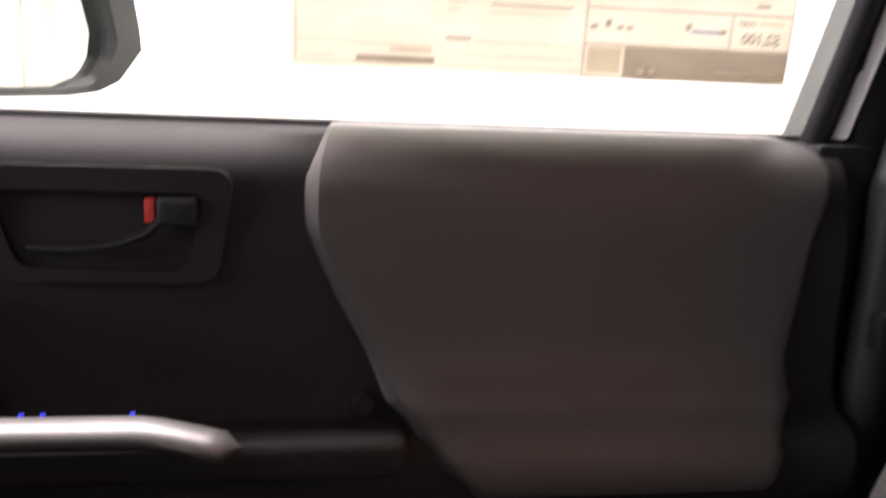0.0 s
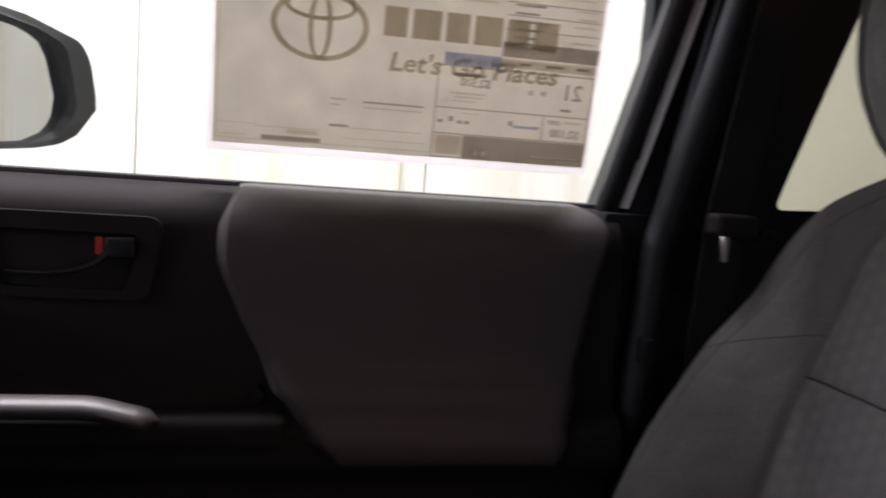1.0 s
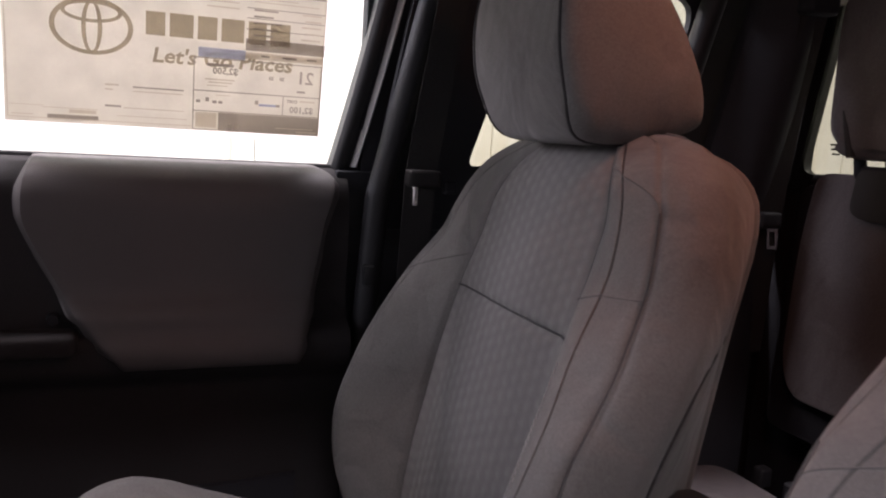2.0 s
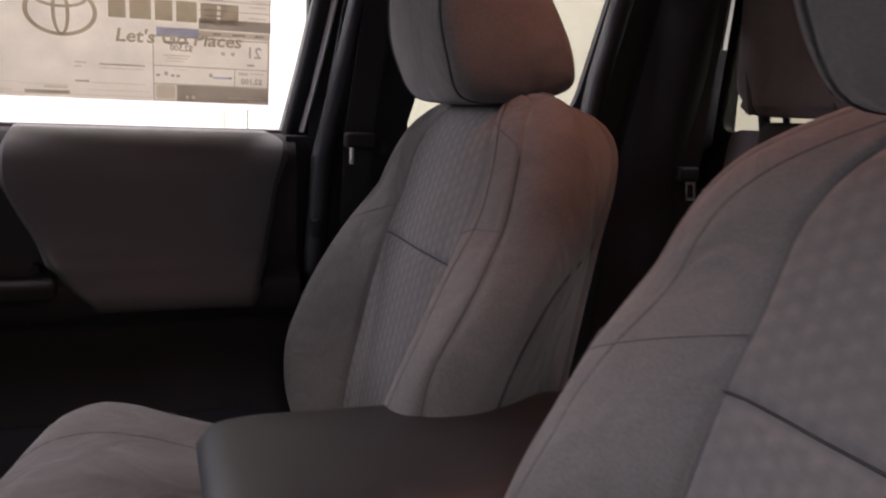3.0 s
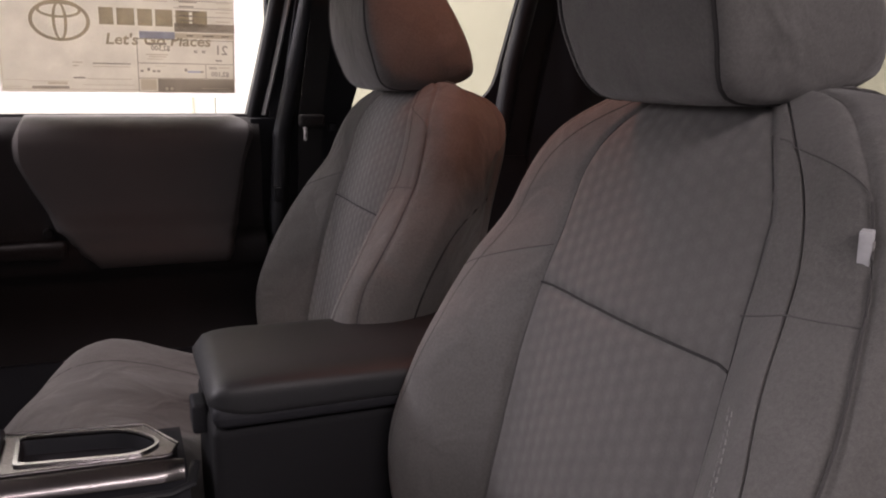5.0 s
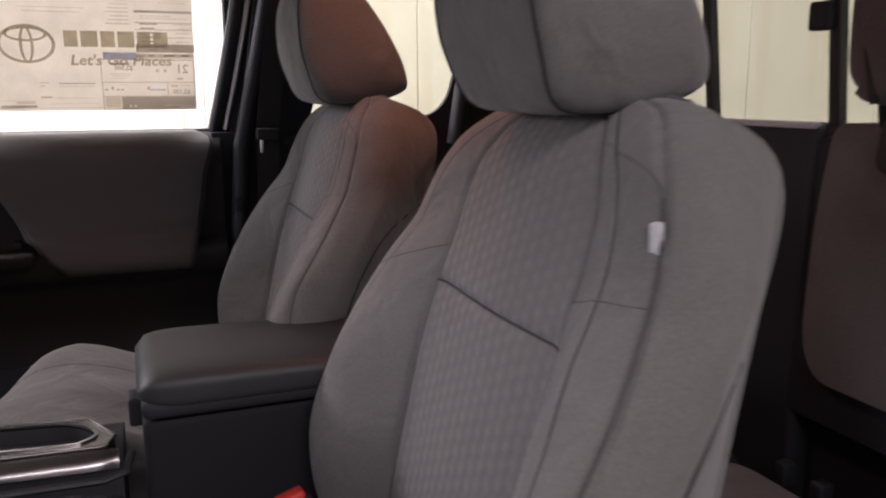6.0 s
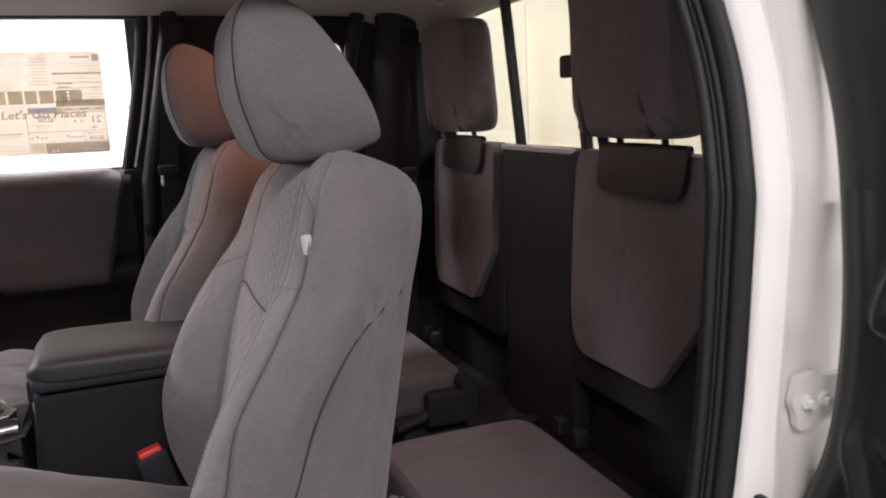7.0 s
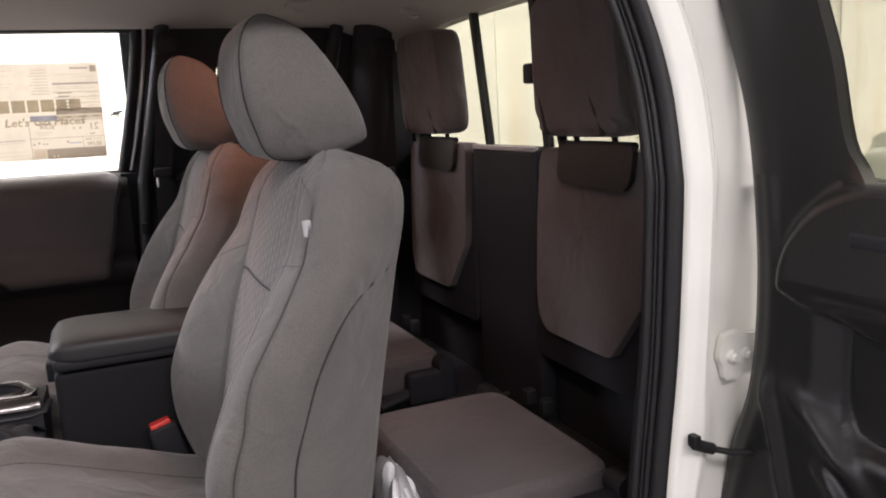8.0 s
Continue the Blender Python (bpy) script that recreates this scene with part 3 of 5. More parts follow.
def build_rear_window():
    win = thing("rear_window", "three-pane sliding rear window with black frames", "window")
    def xg(z):
        return 0.722 - 0.08 * (z - 1.31)
    def pt(y, z, d=0.0):
        return Vector((xg(z) + d, y, z))
    zb, zt = 1.315, 1.632
    def pane(yb0, yb1, yt0, yt1, name):
        out = rounded([pt(yb0, zb), pt(yb1, zb), pt(yt1, zt), pt(yt0, zt)], 0.012, 3)
        ob = part(name, prism(out, (0.004, 0, 0)), TINTED, win)
        ob.visible_shadow = False
    left, right, ltop, rtop = 0.680, -0.625, 0.60, -0.57
    m1, m2 = 0.165, -0.112
    pane(m1 + 0.01, left, m1 + 0.025, ltop, "pane")
    pane(m2, m1, m2 + 0.0, m1 + 0.015, "pane")
    pane(right, m2 - 0.01, rtop, m2, "pane")
    o, i = corner_match([pt(left + 0.03, zb - 0.03, 0.006), pt(right - 0.03, zb - 0.03, 0.006), pt(rtop - 0.03, zt + 0.05, 0.006), pt(ltop + 0.03, zt + 0.05, 0.006)],
                        [pt(left, zb, 0.006), pt(right, zb, 0.006), pt(rtop, zt, 0.006), pt(ltop, zt, 0.006)], 0.02, 0.03)
    part("window_frame", frame_strip(o, i, (0.016, 0, 0)), RUBBER, win)
    for yb, yt in ((m1, m1 + 0.015), (m2, m2 + 0.006)):
        part("mullion", prism([pt(yb - 0.010, zb - 0.004, -0.008), pt(yb + 0.010, zb - 0.004, -0.008), pt(yt + 0.011, zt + 0.01, -0.008), pt(yt - 0.011, zt + 0.01, -0.008)], (0.018, 0, 0), 0.003, 2), RUBBER, win)
    part("latch", box((0.682, m2 + 0.000, 1.454), (0.706, m2 + 0.036, 1.496), 0.007, 3), BLACK, win, "black plastic window latch")
    # small printed marks low on two panes
    for y, z in ((0.165, 1.345), (0.60, 1.352)):
        for k in range(3):
            part("printed_mark", box((xg(z) - 0.0012, y - 0.010, z + k * 0.008), (xg(z) - 0.0004, y + 0.006 + 0.003 * k, z + k * 0.008 + 0.003)), BLACK, win)
    # cab roof edge and pillars behind the frame
    part("back_frame", frame_strip(*corner_match(
        [pt(0.80, 1.27, 0.03), pt(-0.74, 1.27, 0.03), pt(-0.66, 1.74, 0.03), pt(0.74, 1.74, 0.03)],
        [pt(left + 0.075, zb - 0.01, 0.03), pt(right - 0.01, zb - 0.01, 0.03), pt(rtop - 0.01, zt + 0.01, 0.03), pt(ltop + 0.075, zt + 0.01, 0.03)], 0.02, 0.03), (0.03, 0, 0)), PAINT, win)


# ---- passenger side: doors, glass, sticker ----
def door_profile(z):
    return table(z, [(0.55, 0.715), (0.72, 0.702), (0.90, 0.690), (0.985, 0.684), (1.005, 0.664), (1.03, 0.658), (1.055, 0.664), (1.068, 0.690), (1.10, 0.700), (1.20, 0.698), (1.25, 0.706), (1.270, 0.718), (1.281, 0.735), (1.287, 0.750)])


def insert_profile(z):
    return table(z, [(1.006, 0.664), (1.016, 0.651), (1.030, 0.645), (1.044, 0.647), (1.054, 0.653), (1.066, 0.658), (1.080, 0.660), (1.090, 0.665), (1.101, 0.676), (1.115, 0.683), (1.145, 0.686), (1.18, 0.687), (1.235, 0.688), (1.262, 0.699), (1.278, 0.716), (1.287, 0.735), (1.291, 0.750)])


def insert_left(z):
    return table(z, [(1.006, -0.412), (1.033, -0.428), (1.083, -0.469), (1.129, -0.497), (1.176, -0.523), (1.200, -0.534), (1.220, -0.538), (1.258, -0.537), (1.291, -0.529)])


def insert_right(z):
    return table(z, [(1.006, -0.166), (1.05, -0.160), (1.09, -0.151), (1.157, -0.136), (1.21, -0.127), (1.241, -0.117), (1.268, -0.110), (1.281, -0.115), (1.291, -0.134)])


def spread(t):
    return 0.5 - 0.5 * math.cos(math.pi * t)


def panel(fn, a0, a1, b0, b1, na, nb, drop=0.005, reach=0.008, edges="abcd"):
    """An upholstered piece of the surface fn(a, b), sunk along its edges to make the seams."""
    bm = bmesh.new()
    e = 1e-3
    def at(i, j):
        ti, tj = spread(i / na), spread(j / nb)
        a, b = a0 + (a1 - a0) * ti, b0 + (b1 - b0) * tj
        p = fn(a, b)
        da = fn(a + e * (a1 - a0), b) - fn(a - e * (a1 - a0), b)
        db = fn(a, b + e * (b1 - b0)) - fn(a, b - e * (b1 - b0))
        n = da.cross(db)
        n = n.normalized() if n.length > 1e-12 else Vector((0, 0, 0))
        la, lb = da.length / (2 * e), db.length / (2 * e)
        ds = []
        if "a" in edges: ds.append(ti * la)
        if "b" in edges: ds.append((1 - ti) * la)
        if "c" in edges: ds.append(tj * lb)
        if "d" in edges: ds.append((1 - tj) * lb)
        d = min(ds) if ds else 1
        return p, n, drop * math.exp(-(d / reach) ** 2)
    rows = [[at(i, j) for j in range(nb + 1)] for i in range(na + 1)]
    mid = rows[na // 2][nb // 2]
    return rows, mid, bm


def skin(fn, a0, a1, b0, b1, na, nb, inside, drop=0.005, reach=0.008, edges="abcd"):
    """panel() as a mesh; inside: a point behind the surface, to which the edges sink."""
    rows, mid, bm = panel(fn, a0, a1, b0, b1, na, nb, drop, reach, edges)
    flip = -1 if mid[1].dot(mid[0] - Vector(inside)) > 0 else 1
    vs = [[bm.verts.new(p + n * flip * d) for p, n, d in r] for r in rows]
    for i in range(na):
        for j in range(nb):
            bm.faces.new((vs[i][j], vs[i + 1][j], vs[i + 1][j + 1], vs[i][j + 1]))
    bmesh.ops.remove_doubles(bm, verts=bm.verts[:], dist=1e-5)
    return bm


def build_passenger_door():
    door = thing("passenger_door", "closed passenger door with black and grey trim panels", "door")
    part("door_skin", box((-1.08, 0.80, 0.48), (-0.06, 0.86, 1.27), 0.03, 4), PAINT, door)
    part("door_body", box((-1.08, 0.725, 0.50), (-0.07, 0.80, 1.262), 0.01), BLACK, door)
    part("trim_panel", grid(lambda u, v: (-1.08 + 0.982 * u, door_profile(0.55 + 0.737 * v), 0.55 + 0.737 * v), 24, 90, thick=(0, 0.02, 0)), DOORBLACK, door, "black moulded door trim", sharp=50)
    def ins(a, b):
        z = 1.006 + 0.285 * b
        return Vector((insert_left(z) + (insert_right(z) - insert_left(z)) * a, insert_profile(z), z))
    part("insert", skin(ins, 0, 1, 0, 1, 30, 70, (-0.35, 0.9, 1.15), drop=0.012, reach=0.006, edges="abc"), VINYL, door, "padded grey vinyl insert")
    part("corner_trim", box((-0.114, 0.724, 1.16), (-0.050, 0.790, 1.285), 0.006), BLACK, door)
    # wide grab recess round the inner handle
    o, i = corner_match([(-0.752, 0.697, 1.171), (-0.600, 0.697, 1.170), (-0.588, 0.697, 1.254), (-0.772, 0.697, 1.254)],
                        [(-0.738, 0.697, 1.181), (-0.622, 0.697, 1.179), (-0.609, 0.697, 1.236), (-0.757, 0.697, 1.237)], 0.018, 0.012)
    part("handle_bezel", frame_strip(o, i, (0, -0.007, 0)), DOORBLACK, door)
    def pocket(u, v):
        # hollow behind the lever, deepest in its middle
        x, z = -0.757 + 0.148 * u, 1.178 + 0.059 * v
        return (x, 0.6968 + 0.020 * min(1, 6 * u, 6 * (1 - u)) * min(1, 5 * v, 5 * (1 - v)), z)
    part("handle_recess", grid(pocket, 24, 16, thick=(0, 0.002, 0)), DOORBLACK, door)
    lever = tube([(-0.731, 0.690, 1.1955), (-0.70, 0.687, 1.1950), (-0.67, 0.687, 1.1985), (-0.65, 0.688, 1.206), (-0.640, 0.690, 1.216)], lambda t: 0.0034 + 0.0025 * t, 10, flat=0.7)
    part("handle", lever, CHARCOAL, door, "slim grey pull lever")
    part("lock_knob", box((-0.642, 0.684, 1.2125), (-0.613, 0.700, 1.2335), 0.004, 3), CHARCOAL, door)
    part("knob_hollow", box((-0.636, 0.6832, 1.216), (-0.617, 0.690, 1.230), 0.002), BLACK, door)
    part("lock_marker", box((-0.651, 0.688, 1.2145), (-0.6435, 0.697, 1.2325), 0.002), RED, door, "red unlocked marker")
    # silver grab bar and the armrest ledge with its lit switches
    def barfn(u, v):
        x = -1.02 + 0.443 * u
        a = 2 * math.pi * v
        r = 1.0 if u < 0.96 else math.sqrt(max(0.0, 1 - ((u - 0.96) / 0.04) ** 2))
        y, z = 0.628 + 0.018 * r * math.cos(a), 1.081 - 0.012 * ease(0.84, 1.0, u) + 0.0105 * r * math.sin(a)
        return (x, y, z)
    part("grab_bar", grid(barfn, 40, 16), SILVER, door, "silver painted grab bar")
    part("armrest_ledge", box((-1.05, 0.640, 1.035), (-0.46, 0.705, 1.066), 0.012, 3), DOORBLACK, door)
    for sx in (-0.741, -0.726, -0.663):
        part("switch_light", box((sx - 0.0017, 0.690, 1.0700), (sx + 0.0017, 0.700, 1.0724)), BLUELED, door, "small lit blue switch mark")
    knob = bmesh.new()
    bmesh.ops.create_cone(knob, cap_ends=True, segments=16, radius1=0.009, radius2=0.007, depth=0.014)
    part("door_button", turned(knob, pose(-0.492, 0.688, 1.078, 90)), BLACK, door)
    part("map_pocket", grid(lambda u, v: (-1.0 + 0.83 * u, 0.652 + 0.018 * (1 - v) + 0.02 * abs(2 * u - 1) ** 6, 0.66 + 0.18 * v), 20, 8, thick=(0, 0.012, 0)), BLACK, door)
    # window frame: black channel, bright edge and seal
    part("sill_seal", tube([(-1.02, 0.755, 1.288), (-0.6, 0.755, 1.288), (-0.108, 0.755, 1.288)], 0.005, 8), RUBBER, door)
    rear = [(-0.116, 1.285), (-0.090, 1.40), (-0.066, 1.52), (-0.050, 1.62), (-0.046, 1.668)]
    def up(z, d, dy=0.0):
        return Vector((table(z, [(r[1], r[0]) for r in rear]) + d, glass_y(z) - 0.008 + dy, z))
    def column(d0, d1, dy, name, material, depth, label="", z0=1.275, z1=1.70):
        return part(name, grid(lambda u, v: up(z0 + (z1 - z0) * v, d0 + (d1 - d0) * u, dy * math.sin(math.pi * u)), 6, 24, thick=(0, depth, 0)), material, door, label)
    column(-0.002, 0.022, -0.008, "window_channel", RUBBER, 0.03)
    column(0.018, 0.075, 0.0, "window_surround", BLACK, 0.02)
    column(0.027, 0.038, -0.014, "pillar_edge", PALESEAL, 0.03, "pale edge of the door frame", 1.290)
    part("window_header", grid(lambda u, v: (-0.80 + 0.765 * u, glass_y(1.655) - 0.008 - 0.018 * math.sin(math.pi * v), 1.650 + 0.05 * v), 20, 6, thick=(0, 0.03, 0)), RUBBER, door)
    ob = part("window_glass", grid(lambda u, v: (-1.05 + 1.02 * u, glass_y(1.27 + 0.40 * v) + 0.006, 1.27 + 0.40 * v), 2, 8, thick=(0, 0.004, 0)), PANE, door)
    ob.visible_shadow = False
    return door


def build_access_door_passenger():
    door = thing("rear_access_door", "closed dark rear access door beside the passenger seat", "door")
    def yp(z):
        return 0.712 - 0.10 * max(0, z - 1.30)
    def pt(x, z):
        return Vector((x, yp(z), z))
    win = [pt(0.090, 1.300), pt(0.405, 1.312), pt(0.470, 1.590), pt(0.175, 1.600)]
    outer = [pt(-0.072, 1.20), pt(0.62, 1.20), pt(0.62, 1.70), pt(0.005, 1.70)]
    o, i = corner_match(outer, win, 0.005, [0.015, 0.07, 0.05, 0.04])
    part("upper_trim", frame_strip(o, i, (0, 0.014, 0)), BLACK, door)
    part("lower_trim", grid(lambda u, v: (-0.098 + 0.026 * v + 0.70 * u, 0.700 - 0.012 * math.sin(math.pi * u) + 0.012 * (v > 0.97), 0.52 + 0.68 * v), 14, 24, thick=(0, 0.03, 0)), BLACK, door)
    part("door_skin", box((-0.055, 0.80, 0.48), (0.66, 0.86, 1.27), 0.03, 4), PAINT, door)
    part("pillar_roll", tube([(-0.078, 0.702, 0.55), (-0.072, 0.700, 1.0), (-0.055, 0.704, 1.25), (-0.018, 0.692, 1.42), (0.018, 0.674, 1.60), (0.033, 0.66, 1.69)], 0.019, 12), CHARCOAL, door, "rounded charcoal pillar edge")
    pane = part("window_glass", prism([p + Vector((0, 0.016, 0)) for p in rounded([pt(0.07, 1.29), pt(0.43, 1.29), pt(0.49, 1.61), pt(0.16, 1.62)], 0.03)], (0, 0.004, 0)), TINTED, door)
    pane.visible_shadow = False
    part("inner_handle", box((-0.078, 0.672, 1.120), (-0.062, 0.690, 1.150), 0.004), CHARCOAL, door)
    # rear corner pillar
    pil = thing("rear_pillar", "black moulded rear corner pillar trim", "pillar trim", kind="structure")
    part("trim", grid(lambda u, v: (0.44 + 0.10 * v + (0.19 - 0.10 * v) * u, 0.690 - 0.045 * math.sin(math.pi * u * 0.8) - 0.09 * max(0, v - 0.62) / 0.38 - 0.02 * u, 0.52 + 1.15 * v), 14, 30, thick=(0, 0.02, 0)), BLACK, pil)
    part("edge", tube([(0.425, 0.690, 1.25), (0.445, 0.682, 1.40), (0.478, 0.665, 1.56), (0.50, 0.655, 1.66)], 0.020, 12), CHARCOAL, pil)


def webbing(name, pts, width, parent, side):
    s = Vector(side).normalized() * width / 2
    def fn(u, v):
        k = v * (len(pts) - 1)
        i = min(int(k), len(pts) - 2)
        p = Vector(pts[i]).lerp(Vector(pts[i + 1]), k - i)
        return p + s * (2 * u - 1)
    return part(name, grid(fn, 4, 24, thick=(0, 0.0016, 0)), WEB, parent)


def build_belts():
    belt = thing("seat_belt", "black seat belt hanging down the pillar, tongue parked", "seat belt", "seat belts")
    webbing("webbing", [(0.030, 0.628, 1.60), (0.012, 0.640, 1.45), (-0.008, 0.648, 1.29), (-0.010, 0.655, 1.15), (0.0, 0.67, 0.7)], 0.047, belt, (1, 0, 0.05))
    part("guide", box((0.002, 0.618, 1.585), (0.062, 0.645, 1.64), 0.012, 3), BLACK, belt)
    part("tongue", box((-0.031, 0.612, 1.246), (-0.0225, 0.622, 1.274), 0.003), CHROME, belt, "metal belt tongue")
    part("tongue_grip", box((-0.034, 0.618, 1.272), (0.014, 0.646, 1.296), 0.006, 3), DOORBLACK, belt)
    part("stop_button", box((0.022, 0.628, 1.262), (0.042, 0.64, 1.282), 0.005, 3), BLACK, belt)
    rear = thing("seat_belt", "black rear seat belt on the corner pillar trim", "seat belt", "seat belts")
    webbing("webbing", [(0.600, 0.560, 1.58), (0.612, 0.600, 1.42), (0.618, 0.628, 1.24), (0.62, 0.64, 1.0)], 0.047, rear, (1, -0.1, 0.05))
    part("guide", box((0.57, 0.540, 1.565), (0.63, 0.575, 1.61), 0.010, 3), BLACK, rear)
    part("tongue_grip", box((0.590, 0.612, 1.222), (0.634, 0.634, 1.250), 0.006, 3), BLACK, rear)
    o, i = corner_match([(0.606, 0.612, 1.188), (0.628, 0.612, 1.188), (0.628, 0.616, 1.226), (0.606, 0.616, 1.226)],
                        [(0.611, 0.612, 1.194), (0.623, 0.612, 1.194), (0.623, 0.616, 1.217), (0.611, 0.616, 1.217)], 0.004, 0.003)
    part("tongue", frame_strip(o, i, (0, 0.003, 0)), CHROME, rear, "bright metal belt tongue with a slot")


def radial(poly, n):
    """Points of a star-shaped outline (x, z) at n even angles round its origin."""
    out = []
    for k in range(n):
        c, d = math.cos(2 * math.pi * k / n), math.sin(2 * math.pi * k / n)
        best = 0.0
        for (ax, az), (bx, bz) in zip(poly, poly[1:] + poly[:1]):
            det = c * (az - bz) - d * (ax - bx)
            if abs(det) < 1e-12:
                continue
            r = (ax * (az - bz) - az * (ax - bx)) / det
            f = (c * az - d * ax) / det
            if r > 0 and -1e-9 <= f <= 1 + 1e-9:
                best = max(best, r)
        out.append((best * c, best * d))
    return out


def build_mirror():
    m = thing("side_mirror", "dark side mirror outside the passenger window", "mirror")
    # the face looks back and inward: pane, inner bezel, crease and chamfered rim
    turn = pose(-0.802, 0.935, 1.386, 0, 0, 64)
    pane = [(-0.130, 0.070), (-0.060, 0.0755), (-0.016, 0.0750), (0.030, 0.067), (0.056, 0.056), (0.070, 0.038), (0.086, -0.009), (0.081, -0.034), (0.066, -0.055), (0.028, -0.069), (-0.042, -0.074), (-0.130, -0.066)]
    crease = [(-0.138, 0.084), (-0.073, 0.081), (0.028, 0.0715), (0.072, 0.0600), (0.084, 0.048), (0.1037, -0.0177), (0.096, -0.036), (0.062, -0.066), (0.016, -0.0740), (-0.060, -0.0785), (-0.138, -0.072)]
    rim = [(-0.150, 0.096), (-0.060, 0.092), (0.028, 0.0865), (0.118, 0.0700), (0.132, 0.062), (0.146, 0.044), (0.157, 0.004), (0.160, -0.021), (0.121, -0.059), (0.090, -0.0715), (0.045, -0.0780), (-0.042, -0.083), (-0.150, -0.080)]
    n = 96
    def ring(poly, k, y):
        return [Vector((px * k, y, pz * k)) for px, pz in radial(poly, n)]
    rings = [ring(pane, 1.0, 0.012), ring(pane, 1.01, -0.002), ring(pane, 1.05, -0.006), ring(crease, 0.985, -0.010), ring(crease, 1.0, -0.008), ring(crease, 1.03, -0.002), ring(rim, 0.985, 0.004), ring(rim, 1.0, 0.008), ring(rim, 0.99, 0.035), ring(rim, 0.90, 0.075), ring(rim, 0.72, 0.11), ring(rim, 0.4, 0.13)]
    bm = bmesh.new()
    vs = [[bm.verts.new(p) for p in q] for q in rings]
    for a, b in zip(vs, vs[1:]):
        for k in range(n):
            bm.faces.new((a[k], a[(k + 1) % n], b[(k + 1) % n], b[k]))
    bm.faces.new(vs[-1])
    part("housing", turned(bm, turn), CHARCOAL, m, sharp=28)
    part("mirror_glass", turned(prism(ring(pane, 0.998, 0.006), (0, 0.006, 0)), turn), MIRROR, m)
    part("arm", tube([(-0.98, 0.80, 1.270), (-0.93, 0.86, 1.275), (-0.88, 0.93, 1.29)], 0.025, 10), CHARCOAL, m)
    return m


def text_mesh(words, size, bold=0.0, shear=0.0):
    cu = bpy.data.curves.new("words", "FONT")
    cu.body, cu.size, cu.offset, cu.shear, cu.resolution_u = words, size, bold, shear, 2
    cu.align_x, cu.align_y = "LEFT", "BOTTOM_BASELINE"
    ob = bpy.data.objects.new("words", cu)
    scene.collection.objects.link(ob)
    bpy.context.view_layer.update()
    me = bpy.data.meshes.new_from_object(ob.evaluated_get(bpy.context.evaluated_depsgraph_get()))
    bm = bmesh.new()
    bm.from_mesh(me)
    bpy.data.objects.remove(ob)
    bpy.data.curves.remove(cu)
    bpy.data.meshes.remove(me)
    return bm


